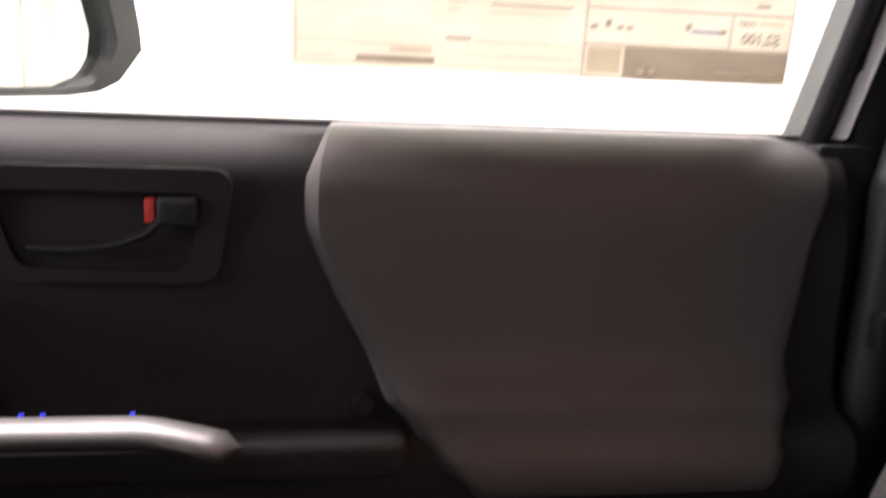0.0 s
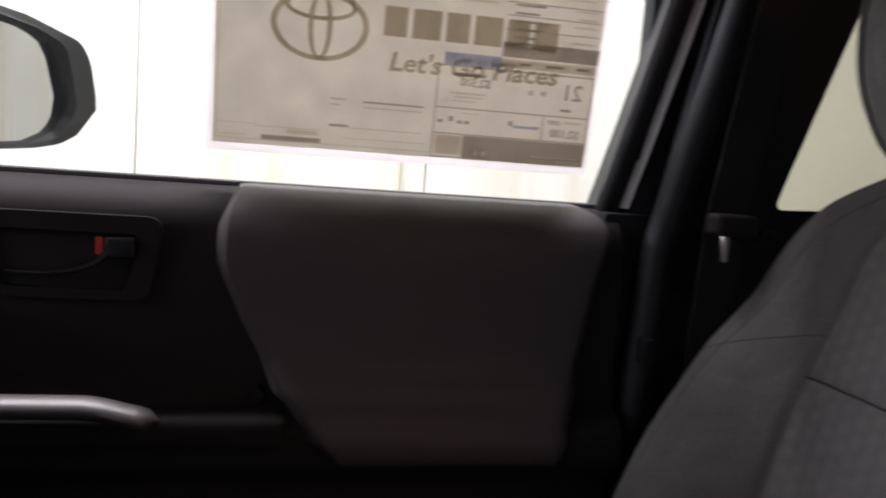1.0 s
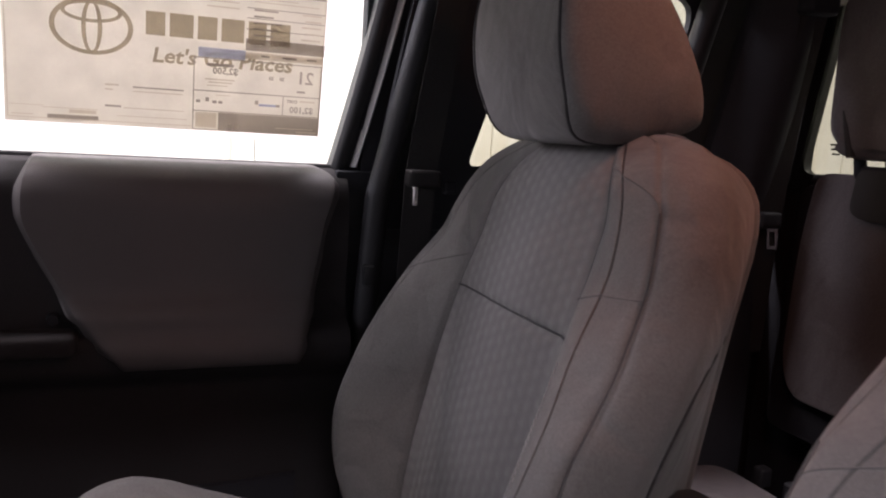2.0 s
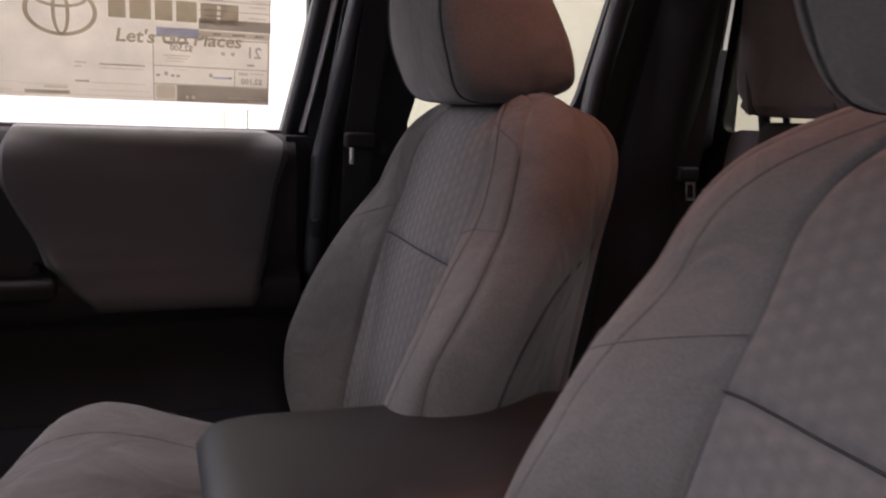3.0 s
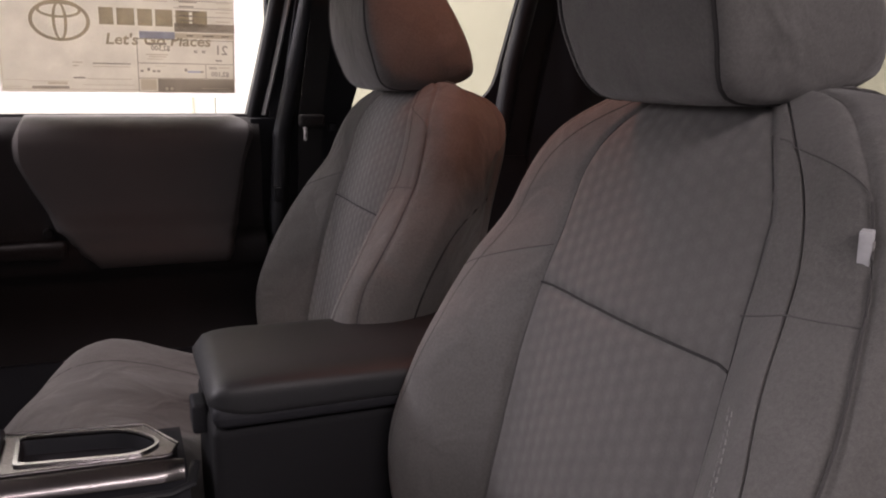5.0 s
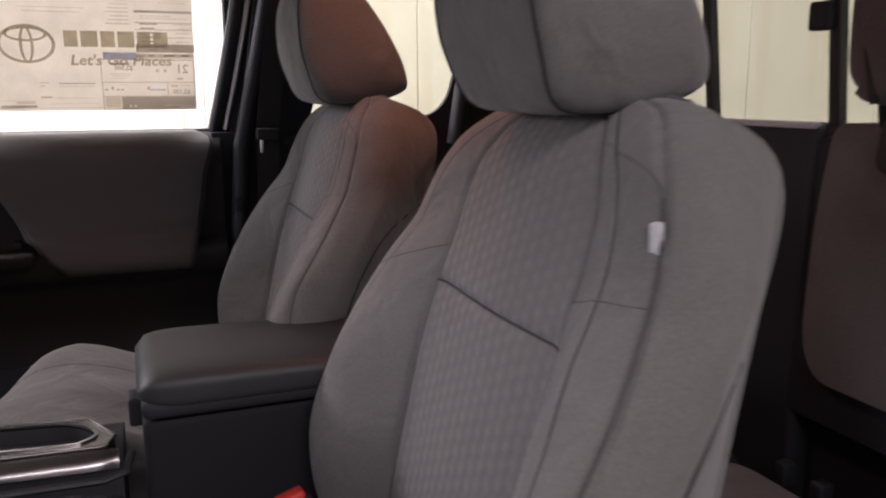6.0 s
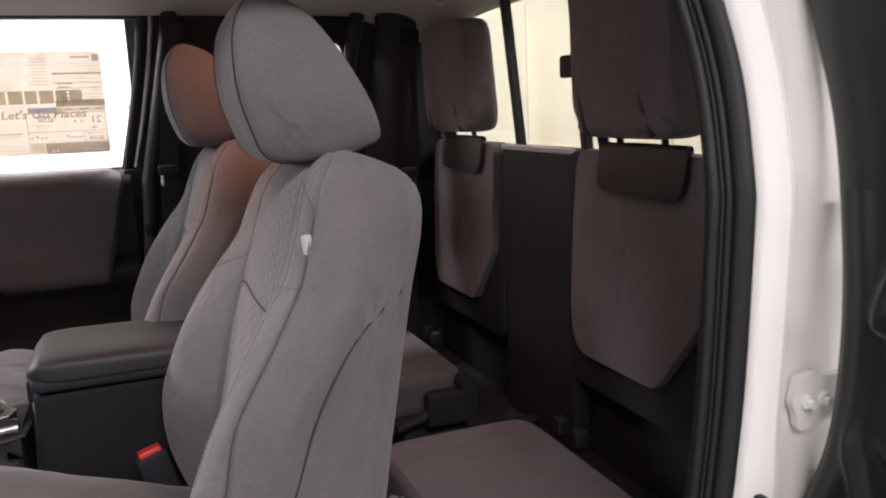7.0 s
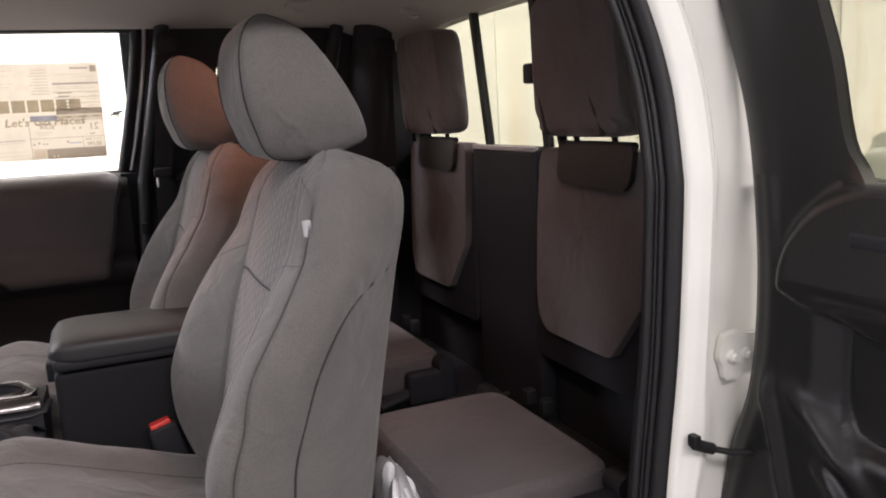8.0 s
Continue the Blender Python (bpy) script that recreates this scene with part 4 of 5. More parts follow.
def build_sticker():
    """Paper label inside the window: its printed back, and the front's print showing through reversed."""
    W, Hh = 0.4235, 0.262
    st = thing("window_sticker", "cream paper price label taped inside the window glass", "window sticker")
    x0, z0 = -0.5575, 1.3245
    tilt = Matrix.Translation((x0, glass_y(z0) - 0.0035, z0)) @ pose(0, 0, 0, 90 + math.degrees(math.atan(0.16)), 0, 0)
    # sheet coordinates: x along, y up, z towards the cab
    cream = paper("label_paper", (0.91, 0.89, 0.81), 0.64)
    film = paper("label_film", (0.88, 0.86, 0.87), 0.80)
    brown = paper("brown_print", (0.62, 0.56, 0.45), 0.70)
    ghost = paper("ghost_print", (0.55, 0.51, 0.47), 0.7)
    faint = paper("faint_print", (0.78, 0.73, 0.65), 0.75)
    blue = paper("blue_ghost_print", (0.56, 0.60, 0.76), 0.7)
    e = 0.0011
    def flat(x1, y1, x2, y2, z=e):
        b = bmesh.new()
        b.faces.new([b.verts.new((x, y, z)) for x, y in ((x1, y1), (x2, y1), (x2, y2), (x1, y2))])
        return b
    def put(name, b, material, label=""):
        return part(name, turned(b, tilt), material, st, label)
    put("film", box((0, 0, -0.0004), (W, Hh, 0.0)), film, "pale translucent film margin")
    put("sheet", box((0.0065, 0.0085, 0.0004), (W - 0.0045, Hh - 0.006, 0.0007)), cream, "cream paper sheet")
    # outline round the sheet
    for a in ((0.0095, 0.0135, 0.2385, 0.0147), (0.0095, 0.0135, 0.0107, Hh - 0.01), (W - 0.0065, 0.010, W - 0.0055, Hh - 0.01)):
        put("rule", flat(*a), faint)
    # oval emblem as plain rings, and the maker's name as plain bars
    def ring(cx, cy, rx, ry, t):
        b = bmesh.new()
        n = 40
        o = [b.verts.new((cx + rx * math.cos(2 * math.pi * k / n), cy + ry * math.sin(2 * math.pi * k / n), e)) for k in range(n)]
        i = [b.verts.new((cx + (rx - t) * math.cos(2 * math.pi * k / n), cy + (ry - t * 0.8) * math.sin(2 * math.pi * k / n), e)) for k in range(n)]
        for k in range(n):
            b.faces.new((o[k], o[(k + 1) % n], i[(k + 1) % n], i[k]))
        return b
    cx, cy = 0.1115, 0.1375
    put("emblem_ring", ring(cx, cy, 0.0505, 0.0365, 0.0062), brown)
    put("emblem_ring", ring(cx, cy - 0.001, 0.0125, 0.0345, 0.0052), brown)
    put("emblem_ring", ring(cx, cy + 0.0185, 0.0370, 0.0140, 0.0052), brown)
    lx = 0.1775
    for wd in (0.0290, 0.0350, 0.0300, 0.0350, 0.0290, 0.0320):
        put("name_bar", flat(lx, 0.1335, lx + wd - 0.0045, 0.1640), brown)
        lx += wd + 0.0012
    b = text_mesh("Let's Go Places", 0.0275, 0.0006, 0.16)
    wide = max(v.co.x for v in b.verts)
    turned(b, Matrix.Diagonal((0.190 / wide, 1, 1, 1)))
    put("slogan", turned(b, pose(0.185, 0.0985, e)), brown)
    # the front's boxes, showing through
    bx0, bx1 = 0.2395, 0.4175
    for a, mt in (((0.2745, 0.0095, bx1, 0.0352), ghost), ((0.3085, 0.1245, bx1 + 0.002, 0.1405), ghost), ((0.2455, 0.1105, 0.3085, 0.1235), blue), ((0.3085, 0.1130, bx1, 0.1220), faint),
                  ((0.330, 0.0480, 0.358, 0.0510), blue)):
        put("print_block", flat(*a, e + 0.0001), mt)
    for a in ((bx0, 0.0105, bx0 + .0013, 0.110), (bx1 - .0013, 0.0105, bx1, 0.110), (bx0, 0.0358, bx1, 0.0370), (bx0, 0.0640, bx1, 0.0653), (bx0, 0.1090, bx1, 0.1103), (0.3635, 0.037, 0.3647, 0.064),
              (bx0, 0.0098, 0.2745, 0.0110), (0.3085, 0.1530, bx1, 0.1540), (0.3085, 0.1680, bx1, 0.1690), (0.3085, 0.1815, bx1, 0.1827), (0.3085, 0.2015, bx1, 0.2055)):
        put("rule", flat(*a, e + 0.0002), ghost)
    put("print_block", flat(bx0 + 0.004, 0.0135, 0.2720, 0.0345, e + 0.0003), faint)
    def mirrored(words, size, xr, y, bold=0.0003, material=ghost):
        b = text_mesh(words, size, bold)
        turned(b, Matrix.Diagonal((-1, 1, 1, 1)))
        put("reversed_print", turned(b, pose(xr, y, e + 0.0003)), material)
    mirrored("$2,500", 0.0125, 0.2995, 0.0890)
    mirrored("21", 0.0250, 0.4065, 0.0835)
    mirrored("COST", 0.0060, 0.3850, 0.0555)
    mirrored("$2,100", 0.0125, 0.4085, 0.0415)
    mirrored("20", 0.0065, 0.3640, 0.0860)
    mirrored("23", 0.0065, 0.3490, 0.0860)
    for x, y, w, t, mt in ((0.127, 0.0625, 0.017, .0022, faint), (0.127, 0.0565, 0.010, .0018, faint), (0.1620, 0.0615, 0.0655, .0017, ghost), (0.1620, 0.0560, 0.0640, .0012, faint), (0.127, 0.0340, 0.020, .0026, ghost), (0.150, 0.0330, 0.078, .0012, faint), (0.142, 0.022, 0.09, .0010, faint),
                           (0.0565, 0.0148, 0.0620, .0048, ghost), (0.083, 0.0225, 0.033, .0045, faint), (0.050, 0.028, 0.068, .0010, faint), (0.014, 0.0175, 0.026, .0012, faint), (0.012, 0.030, 0.040, .0009, faint), (0.11, 0.198, 0.10, .0014, faint), (0.10, 0.206, 0.12, .0014, faint), (0.12, 0.226, 0.09, .0014, faint), (0.03, 0.226, 0.05, .0014, faint),
                           (0.08, 0.238, 0.14, .0016, faint), (0.353, 0.2400, 0.042, .0040, ghost), (0.318, 0.2260, 0.070, .0016, faint), (0.355, 0.2200, 0.050, .0014, faint), (0.318, 0.1900, 0.090, .0014, faint), (0.318, 0.1945, 0.060, .0014, faint),
                           (0.257, 0.0990, 0.036, .0040, ghost), (0.300, 0.0835, 0.0, .0012, faint), (0.255, 0.0800, 0.040, .0020, faint), (0.260, 0.0760, 0.032, .0018, faint), (0.258, 0.0718, 0.028, .0014, faint), (0.383, 0.0705, 0.012, .0028, ghost), (0.2700, 0.0590, 0.020, .0010, faint), (0.388, 0.0570, 0.022, .0024, faint),
                           (0.330, 0.1165, 0.012, .0028, ghost), (0.360, 0.1165, 0.020, .0028, ghost), (0.395, 0.1165, 0.014, .0028, ghost), (0.385, 0.0125, 0.030, .0020, faint), (0.355, 0.0170, 0.055, .0014, faint)):
        if w:
            put("text_bar", flat(x, y, x + w, y + t, e + 0.0003), mt)
    for x in (0.2440, 0.2660, 0.2740, 0.3540):
        put("small_icon", flat(x, 0.0480, x + 0.0055, 0.0515, e + 0.0003), ghost)
    for x in (0.2565, 0.3245):
        put("small_icon", flat(x, 0.0500, x + 0.0045, 0.0555, e + 0.0003), ghost)
    for x in (0.2905, 0.2995):
        b = bmesh.new()
        bmesh.ops.create_circle(b, cap_ends=True, segments=14, radius=0.0032)
        put("round_icon", turned(b, pose(x, 0.0165, e + 0.0004)), cream)
    for k in range(5):
        put("text_bar", flat(0.318, 0.1445 + 0.0085 * k, 0.345 + 0.006 * (k % 3), 0.1470 + 0.0085 * k, e + 0.0002), ghost)
        put("text_bar", flat(0.385 + 0.004 * (k % 2), 0.1445 + 0.0085 * k, 0.412, 0.1465 + 0.0085 * k, e + 0.0002), faint)
    for k in range(9):
        put("text_bar", flat(0.255 + 0.004 * (k % 3), 0.178 + 0.0075 * k, 0.298, 0.1800 + 0.0075 * k, e + 0.0002), faint)
    put("corner_square", flat(0.4005, 0.2325, 0.4150, 0.2480, e + 0.0002), ghost)
    return st


# ---- front seats ----
# backrest by height: middle of the front, ridge of the bolster (depth and half width), widest point, back
XC = [(0.70, -0.040), (0.80, -0.024), (0.90, -0.011), (1.00, 0.010), (1.16, 0.047), (1.26, 0.076), (1.31, 0.092), (1.362, 0.118)]
XF = [(0.70, -0.026), (0.76, -0.046), (0.82, -0.070), (0.88, -0.087), (0.94, -0.090), (0.98, -0.083), (1.03, -0.064), (1.07, -0.046), (1.11, -0.023), (1.165, 0.016), (1.215, 0.054), (1.25, 0.068), (1.29, 0.083), (1.33, 0.098), (1.362, 0.118)]
YR = [(0.70, 0.222), (0.80, 0.232), (0.94, 0.243), (1.05, 0.243), (1.108, 0.232), (1.163, 0.202), (1.213, 0.180), (1.251, 0.172), (1.297, 0.150), (1.33, 0.120), (1.362, 0.075)]
WF = [(0.70, 0.246), (0.80, 0.262), (0.94, 0.279), (1.05, 0.285), (1.108, 0.284), (1.163, 0.276), (1.213, 0.264), (1.26, 0.248), (1.30, 0.229), (1.325, 0.209), (1.345, 0.183), (1.356, 0.154), (1.362, 0.110)]
XB = [(0.70, 0.140), (0.86, 0.166), (1.00, 0.189), (1.18, 0.223), (1.28, 0.244), (1.33, 0.234), (1.362, 0.185)]
WB = [(0.70, 0.196), (1.18, 0.192), (1.28, 0.188), (1.32, 0.174), (1.345, 0.150), (1.362, 0.09)]
ARC = [(0.72, 0.18), (0.80, 0.20), (0.90, 0.235), (1.00, 0.255), (1.08, 0.245), (1.12, 0.27), (1.148, 0.34), (1.17, 0.52), (1.182, 0.78), (1.189, 1.0)]


def squash(z):
    return max(0.0, 1 - ((z - 1.285) / 0.0772) ** 3) ** (1 / 3) if z > 1.285 else 1.0


def insert_half(z):
    """Half width of the embossed middle panel."""
    return min(table(z, [(0.70, 0.140), (1.05, 0.145), (1.16, 0.143), (1.21, 0.137), (1.26, 0.133), (1.32, 0.128), (1.362, 0.11)]), 0.80 * table(z, YR))


def ridge_half(z, side):
    """Half width at the bolster's ridge; the shoulder is fuller on the positive side."""
    return table(z, YR) + (0.034 * ease(1.08, 1.17, z) * (1 - ease(1.27, 1.35, z)) + 0.010 * ease(1.14, 1.23, z) * (1 - ease(1.31, 1.358, z)) if side > 0 else 0)


def full_half(z, side):
    return table(z, WF) + (0.012 * ease(1.10, 1.17, z) * (1 - ease(1.28, 1.35, z)) + 0.011 * ease(1.12, 1.21, z) * (1 - ease(1.31, 1.358, z)) if side > 0 else 0)


def pinch(x, z):
    """Draws the section together over its middle where the top rounds off."""
    mid = (table(z, XC) + table(z, XB)) / 2
    return mid + (x - mid) * squash(z)


def seat_front(y, z):
    """x of the backrest's front at y from its middle, out to the ridge."""
    yr, xc, xf = ridge_half(z, y), table(z, XC), table(z, XF)
    a = min(abs(y), yr)
    yi = insert_half(z)
    x = xc - 0.005 * math.cos(min(1, a / yi) * math.pi / 2) + (xf - xc) * ease(0.86 * yi, yr, a) ** 0.85
    return pinch(x, z)


def seat_round(k, z, side):
    """Point on the bolster's rounding, k from the ridge (0) to the widest place (1): x and half width."""
    yr, w, xf = ridge_half(z, side), full_half(z, side), table(z, XF)
    deep = 0.072 - 0.022 * ease(1.10, 1.30, z)
    s = math.sin(k * math.pi / 2)
    return pinch(xf + deep * (1 - max(0.0, 1 - s ** 2.7) ** (1 / 2.7)), z), yr + (w - yr) * s


def seat_side(v, z, side):
    """Point on the side, v from the widest place (0) to the back edge (1): x and half width."""
    w, wb, xb = full_half(z, side), table(z, WB), table(z, XB)
    x0 = table(z, XF) + 0.072 - 0.022 * ease(1.10, 1.30, z)
    x = x0 + (xb - 0.03 - x0) * v
    return pinch(x, z), w + (wb - w) * v ** 1.5


def seat_back(q, z):
    wb, xb = table(z, WB), table(z, XB)
    x = xb - 0.03 * (1 - math.sqrt(max(0, 1 - abs(q) ** 6)))
    return pinch(x, z), q * wb


def closed_curve(points, n):
    """A smooth closed outline through points, n steps between each two."""
    out, m = [], len(points)
    for k in range(m):
        p0, p1, p2, p3 = (Vector(points[(k + d) % m]) for d in (-1, 0, 1, 2))
        for s in range(n):
            t = s / n
            out.append(0.5 * ((2 * p1) + (p2 - p0) * t + (2 * p0 - 5 * p1 + 4 * p2 - p3) * t * t + (3 * p1 - p0 - 3 * p2 + p3) * t ** 3))
    return out


def front_seat(dx, cy, label):
    seat = thing("front_seat", label, "car seat", "front seats")
    core = (0.11 + dx, cy, 1.05)
    top, low, cut = 1.3615, 0.72, 1.157
    def soft(p, q, r):
        """Slight unevenness of the padding."""
        return 0.0016 * noise.noise(Vector((9 * p, 9 * q, 9 * r))) + 0.0008 * noise.noise(Vector((26 * p, 26 * q, 26 * r + 5)))
    def F(a, b):
        yr = ridge_half(b, a)
        return Vector((dx + seat_front(a, b) + soft(a, b, cy) * (1 - ease(0.80 * yr, 0.98 * yr, abs(a))), cy + a, b))
    def middle(a, b):
        return F(a * insert_half(b), b)
    part("backrest", skin(middle, -1, 1, cut, top, 26, 36, core, 0.0035, 0.005, "abc"), KNIT, seat, "upper backrest in embossed grey cloth")
    part("lower_panel", skin(middle, -1, 1, low, cut, 26, 48, core, 0.0035, 0.006, "abd"), KNIT, seat, "lower backrest in embossed grey cloth")
    arc = [Vector((table(0.72 + 0.469 * k / 40, ARC), 0.72 + 0.469 * k / 40)) for k in range(41)]
    def crest(z):
        return 0.73 - 0.20 * ease(1.0, 1.1, z) - 0.08 * ease(1.15, 1.22, z)
    for sgn in (-1, 1):
        def R(k, b, sgn=sgn):
            x, y = seat_round(k, b, sgn)
            return Vector((dx + x, cy + sgn * y, b))
        def S(v, b, sgn=sgn, sink=True):
            x, y = seat_side(v, b, sgn)
            y += soft(v * 0.3, b, cy + 3) * ease(0.02, 0.2, v) * (1 - ease(0.8, 1.0, v))
            if sink and b < 1.21:
                near = min(math.hypot((v - p.x) * 0.19, b - p.y) for p in arc)
                y -= 0.0034 * math.exp(-(near / 0.007) ** 2)
            return Vector((dx + x, cy + sgn * y, b))
        def bolster(a, b, sgn=sgn):
            # from the middle panel over the ridge to the crest seam
            if a <= 0.62:
                k = math.sin(a / 0.62 * math.pi / 2)
                yi = insert_half(b)
                return F(sgn * (yi + (ridge_half(b, sgn) - yi) * k), b)
            return R(crest(b) * (a - 0.62) / 0.38, b)
        def flank(a, b, sgn=sgn):
            # from the crest seam to the back edge
            if a <= 0.15:
                return R(crest(b) + (1 - crest(b)) * a / 0.15, b)
            return S((a - 0.15) / 0.85, b)
        part("bolster", skin(bolster, 0, 1, low, top, 44, 80, core, 0.0030, 0.005, "ab"), FABRIC, seat, "padded side bolster in plain grey cloth")
        part("side_panel", skin(flank, 0, 1, low, top, 60, 90, core, 0.0026, 0.005, "a"), FABRIC, seat, "plain grey cloth side panel")
        part("side_seam", tube([S(p.x, p.y, sink=False) - Vector((0, sgn * 0.0016, 0)) for p in arc], 0.0017, 6), SEAMDARK, seat)
        # crest seam from the cushion to the shoulder, and the short seam across the shoulder
        high = 1.290 if sgn < 0 else 1.165
        line = [R(crest(low + (high - low) * k / 50), low + (high - low) * k / 50) for k in range(51)]
        part("edge_seam", tube(line, 0.0010, 6), SEAMSOFT if sgn > 0 else SEAMMID, seat)
        if sgn < 0:
            bend = [bolster(1 - 0.8 * (1 - math.cos(k / 12 * math.pi / 2)), 1.290 + 0.034 * math.sin(k / 12 * math.pi / 2)) for k in range(13)]
            part("edge_seam", tube(bend, 0.0007, 6), SEAMSOFT, seat)
        cross = []
        for k in range(15):
            q = k / 14
            z = 1.198 + (0.018 * q if sgn < 0 else -0.038 * q - 0.018 * q ** 3)
            yi = insert_half(z)
            cross.append(F(sgn * (yi + (ridge_half(z, sgn) - yi) * min(1, q / 0.7)), z) if q < 0.7 else R(crest(z) * (q - 0.7) / 0.3, z))
        part("shoulder_seam", tube(cross, 0.0008, 6), SEAMSOFT, seat)
        part("panel_seam", tube([F(sgn * insert_half(low + (1.325 - low) * k / 50), low + (1.325 - low) * k / 50) + Vector((0.0034, 0, 0)) for k in range(51)], 0.0009, 6), SEAMSOFT if sgn > 0 else SEAMMID, seat)
    part("cross_seam", tube([middle(-1 + 2 * k / 16, cut) + Vector((0.0026, 0, 0)) for k in range(17)], 0.0012, 6), SEAMDARK, seat)

    def B(a, b):
        x, y = seat_back(a, b)
        return Vector((dx + x, cy + y, b))
    part("back_cover", skin(B, -1, 1, low, top, 30, 40, core, 0.0, 0.006, "ab"), FABRIC, seat, "grey cloth seat back cover")
    # two pale rows of stitches down the bolster
    st = None
    for k in range(58):
        z = 0.86 + k * 0.0050
        for d in (-0.0035, 0.0035):
            ends = [F(-(table(h, [(0.86, 0.225), (1.05, 0.226), (1.10, 0.205), (1.15, 0.180)]) + d), h) + Vector((-0.0004, 0, 0)) for h in (z, z + 0.0030)]
            st = tube(ends, 0.0007, 4, st)
    tagged(part("stitching", st, THREAD, seat, "rows of pale stitches"), kind="stuff")
    # headrest: a padded band with two bulging side caps
    prof = [(0.066, 1.352), (0.040, 1.398), (0.028, 1.450), (0.030, 1.512), (0.050, 1.550), (0.080, 1.553), (0.128, 1.526), (0.180, 1.450), (0.206, 1.392), (0.200, 1.366), (0.135, 1.349)]
    loop = closed_curve([(x, 0, z) for x, z in prof], 5)
    cen = Vector((0.106, 0, 1.44))
    hb = 0.104
    def taper(z):
        return 1 - 0.17 * min(1.3, max(0.0, (1.43 - z) / 0.08)) ** 2 - 0.10 * ease(1.46, 1.56, z)
    def rings(levels):
        bm = bmesh.new()
        vs = [[bm.verts.new(Vector((dx, cy + y * taper(cen.z + (p.z - cen.z) * k), 0)) + cen + (p - cen) * k) for p in loop] for y, k in levels]
        n = len(loop)
        for a, b in zip(vs, vs[1:]):
            for i in range(n):
                bm.faces.new((a[i], a[(i + 1) % n], b[(i + 1) % n], b[i]))
        return bm, vs
    bm, vs = rings([(-hb, 0.955), (-hb + 0.002, 0.985), (-hb + 0.008, 1.0), (-0.05, 1.012), (0.0, 1.015), (0.05, 1.012), (hb - 0.008, 1.0), (hb - 0.002, 0.985), (hb, 0.955)])
    head = part("headrest", bm, FABRIC, seat, "padded grey cloth headrest")
    for sgn in (-1, 1):
        bm, vs = rings([(sgn * (hb + 0.0005), 0.952), (sgn * (hb + 0.003), 0.982), (sgn * (hb + 0.007), 0.975), (sgn * (hb + 0.012), 0.92), (sgn * (hb + 0.016), 0.82), (sgn * (hb + 0.018), 0.66), (sgn * (hb + 0.0195), 0.40), (sgn * (hb + 0.020), 0.12)])
        bm.faces.new(vs[-1])
        part("side_cap", bm, FABRIC, head)
        ring_pts = [Vector((dx, cy + sgn * (hb + 0.0003) * taper(cen.z + (p.z - cen.z) * 0.983), 0)) + cen + (p - cen) * 0.983 for p in loop]
        part("cap_seam", tube(ring_pts + [ring_pts[0]], 0.0019, 6), SEAMDARK, head)
    for sgn in (-1, 1):
        part("headrest_post", tube([(dx + 0.135, cy + sgn * 0.045, 1.30), (dx + 0.130, cy + sgn * 0.045, 1.40)], 0.006, 10), CHROME, head)
    # cushion
    def top_z(x, y):
        a = abs(y)
        z = table(x, [(-0.62, 0.66), (-0.595, 0.725), (-0.565, 0.785), (-0.53, 0.832), (-0.48, 0.864), (-0.41, 0.878), (-0.34, 0.870), (-0.22, 0.828), (-0.10, 0.786), (0.0, 0.765)])
        z += 0.022 * ease(0.12, 0.20, a) * ease(-0.60, -0.48, x)
        k = (a - 0.205) / 0.062
        if k > 0:
            z -= 0.085 * (1 - math.sqrt(max(0, 1 - min(1, k) ** 2)))
        return z
    def C(a, b):
        bend = 0.13 * (a / 0.267) ** 2 * ease(-0.3, -0.62, b)
        return Vector((dx + 0.025 + b + bend, cy + a, top_z(b, a) + 2 * soft(a, b, cy + 7)))
    under = (dx - 0.3, cy, 0.6)
    part("cushion", skin(C, -0.267, 0.267, -0.62, 0.0, 56, 44, under, 0.0, 0.006, ""), FABRIC, seat, "seat cushion in grey cloth")
    for sgn in (-1, 1):
        part("cushion_seam", tube([C(sgn * 0.144, -0.60 + 0.58 * k / 30) - Vector((0, 0, 0.0004)) for k in range(31)], 0.0009, 6), SEAMDARK, seat)
        part("cushion_side", grid(lambda u, v: Vector((dx - 0.48 + 0.48 * u, cy + sgn * (0.266 - 0.012 * (1 - v)), 0.66 + (C(sgn * 0.267, -0.60 + 0.60 * u).z - 0.66) * v)), 20, 8), FABRIC, seat)
        part("base_cover", box((dx - 0.45, cy + sgn * 0.262 - 0.012, 0.56), (dx + 0.10, cy + sgn * 0.262 + 0.012, 0.72), 0.01, 2), BLACK, seat)
    part("cushion_front", grid(lambda u, v: Vector((dx - 0.615 + 0.125 * (2 * u - 1) ** 2, cy - 0.255 + 0.51 * u, 0.60 + 0.075 * v)), 16, 6), FABRIC, seat)
    part("seat_frame", box((dx - 0.55, cy - 0.24, 0.54), (dx + 0.12, cy + 0.24, 0.70), 0.02), BLACK, seat)
    for sgn in (-1, 1):
        part("rail", box((dx - 0.5, cy + sgn * 0.19 - 0.02, 0.498), (dx + 0.2, cy + sgn * 0.19 + 0.02, 0.545), 0.004), GUNMETAL, seat)
    return seat


def airbag_tag(seat, dx, cy):
    z = 1.262
    x, y = seat_round(0.40, z, -1)
    m = pose(dx + x, cy - y, z, 0, -6, 30)
    tag = part("tag", turned(box((-0.005, -0.005, -0.013), (0.005, 0.003, 0.012), 0.0015), m), TAGWHITE, seat, "small white sewn-in fabric tag")
    part("tag_print", turned(box((-0.0025, -0.0058, -0.008), (0.0025, -0.0052, 0.005)), m), THREAD, tag)


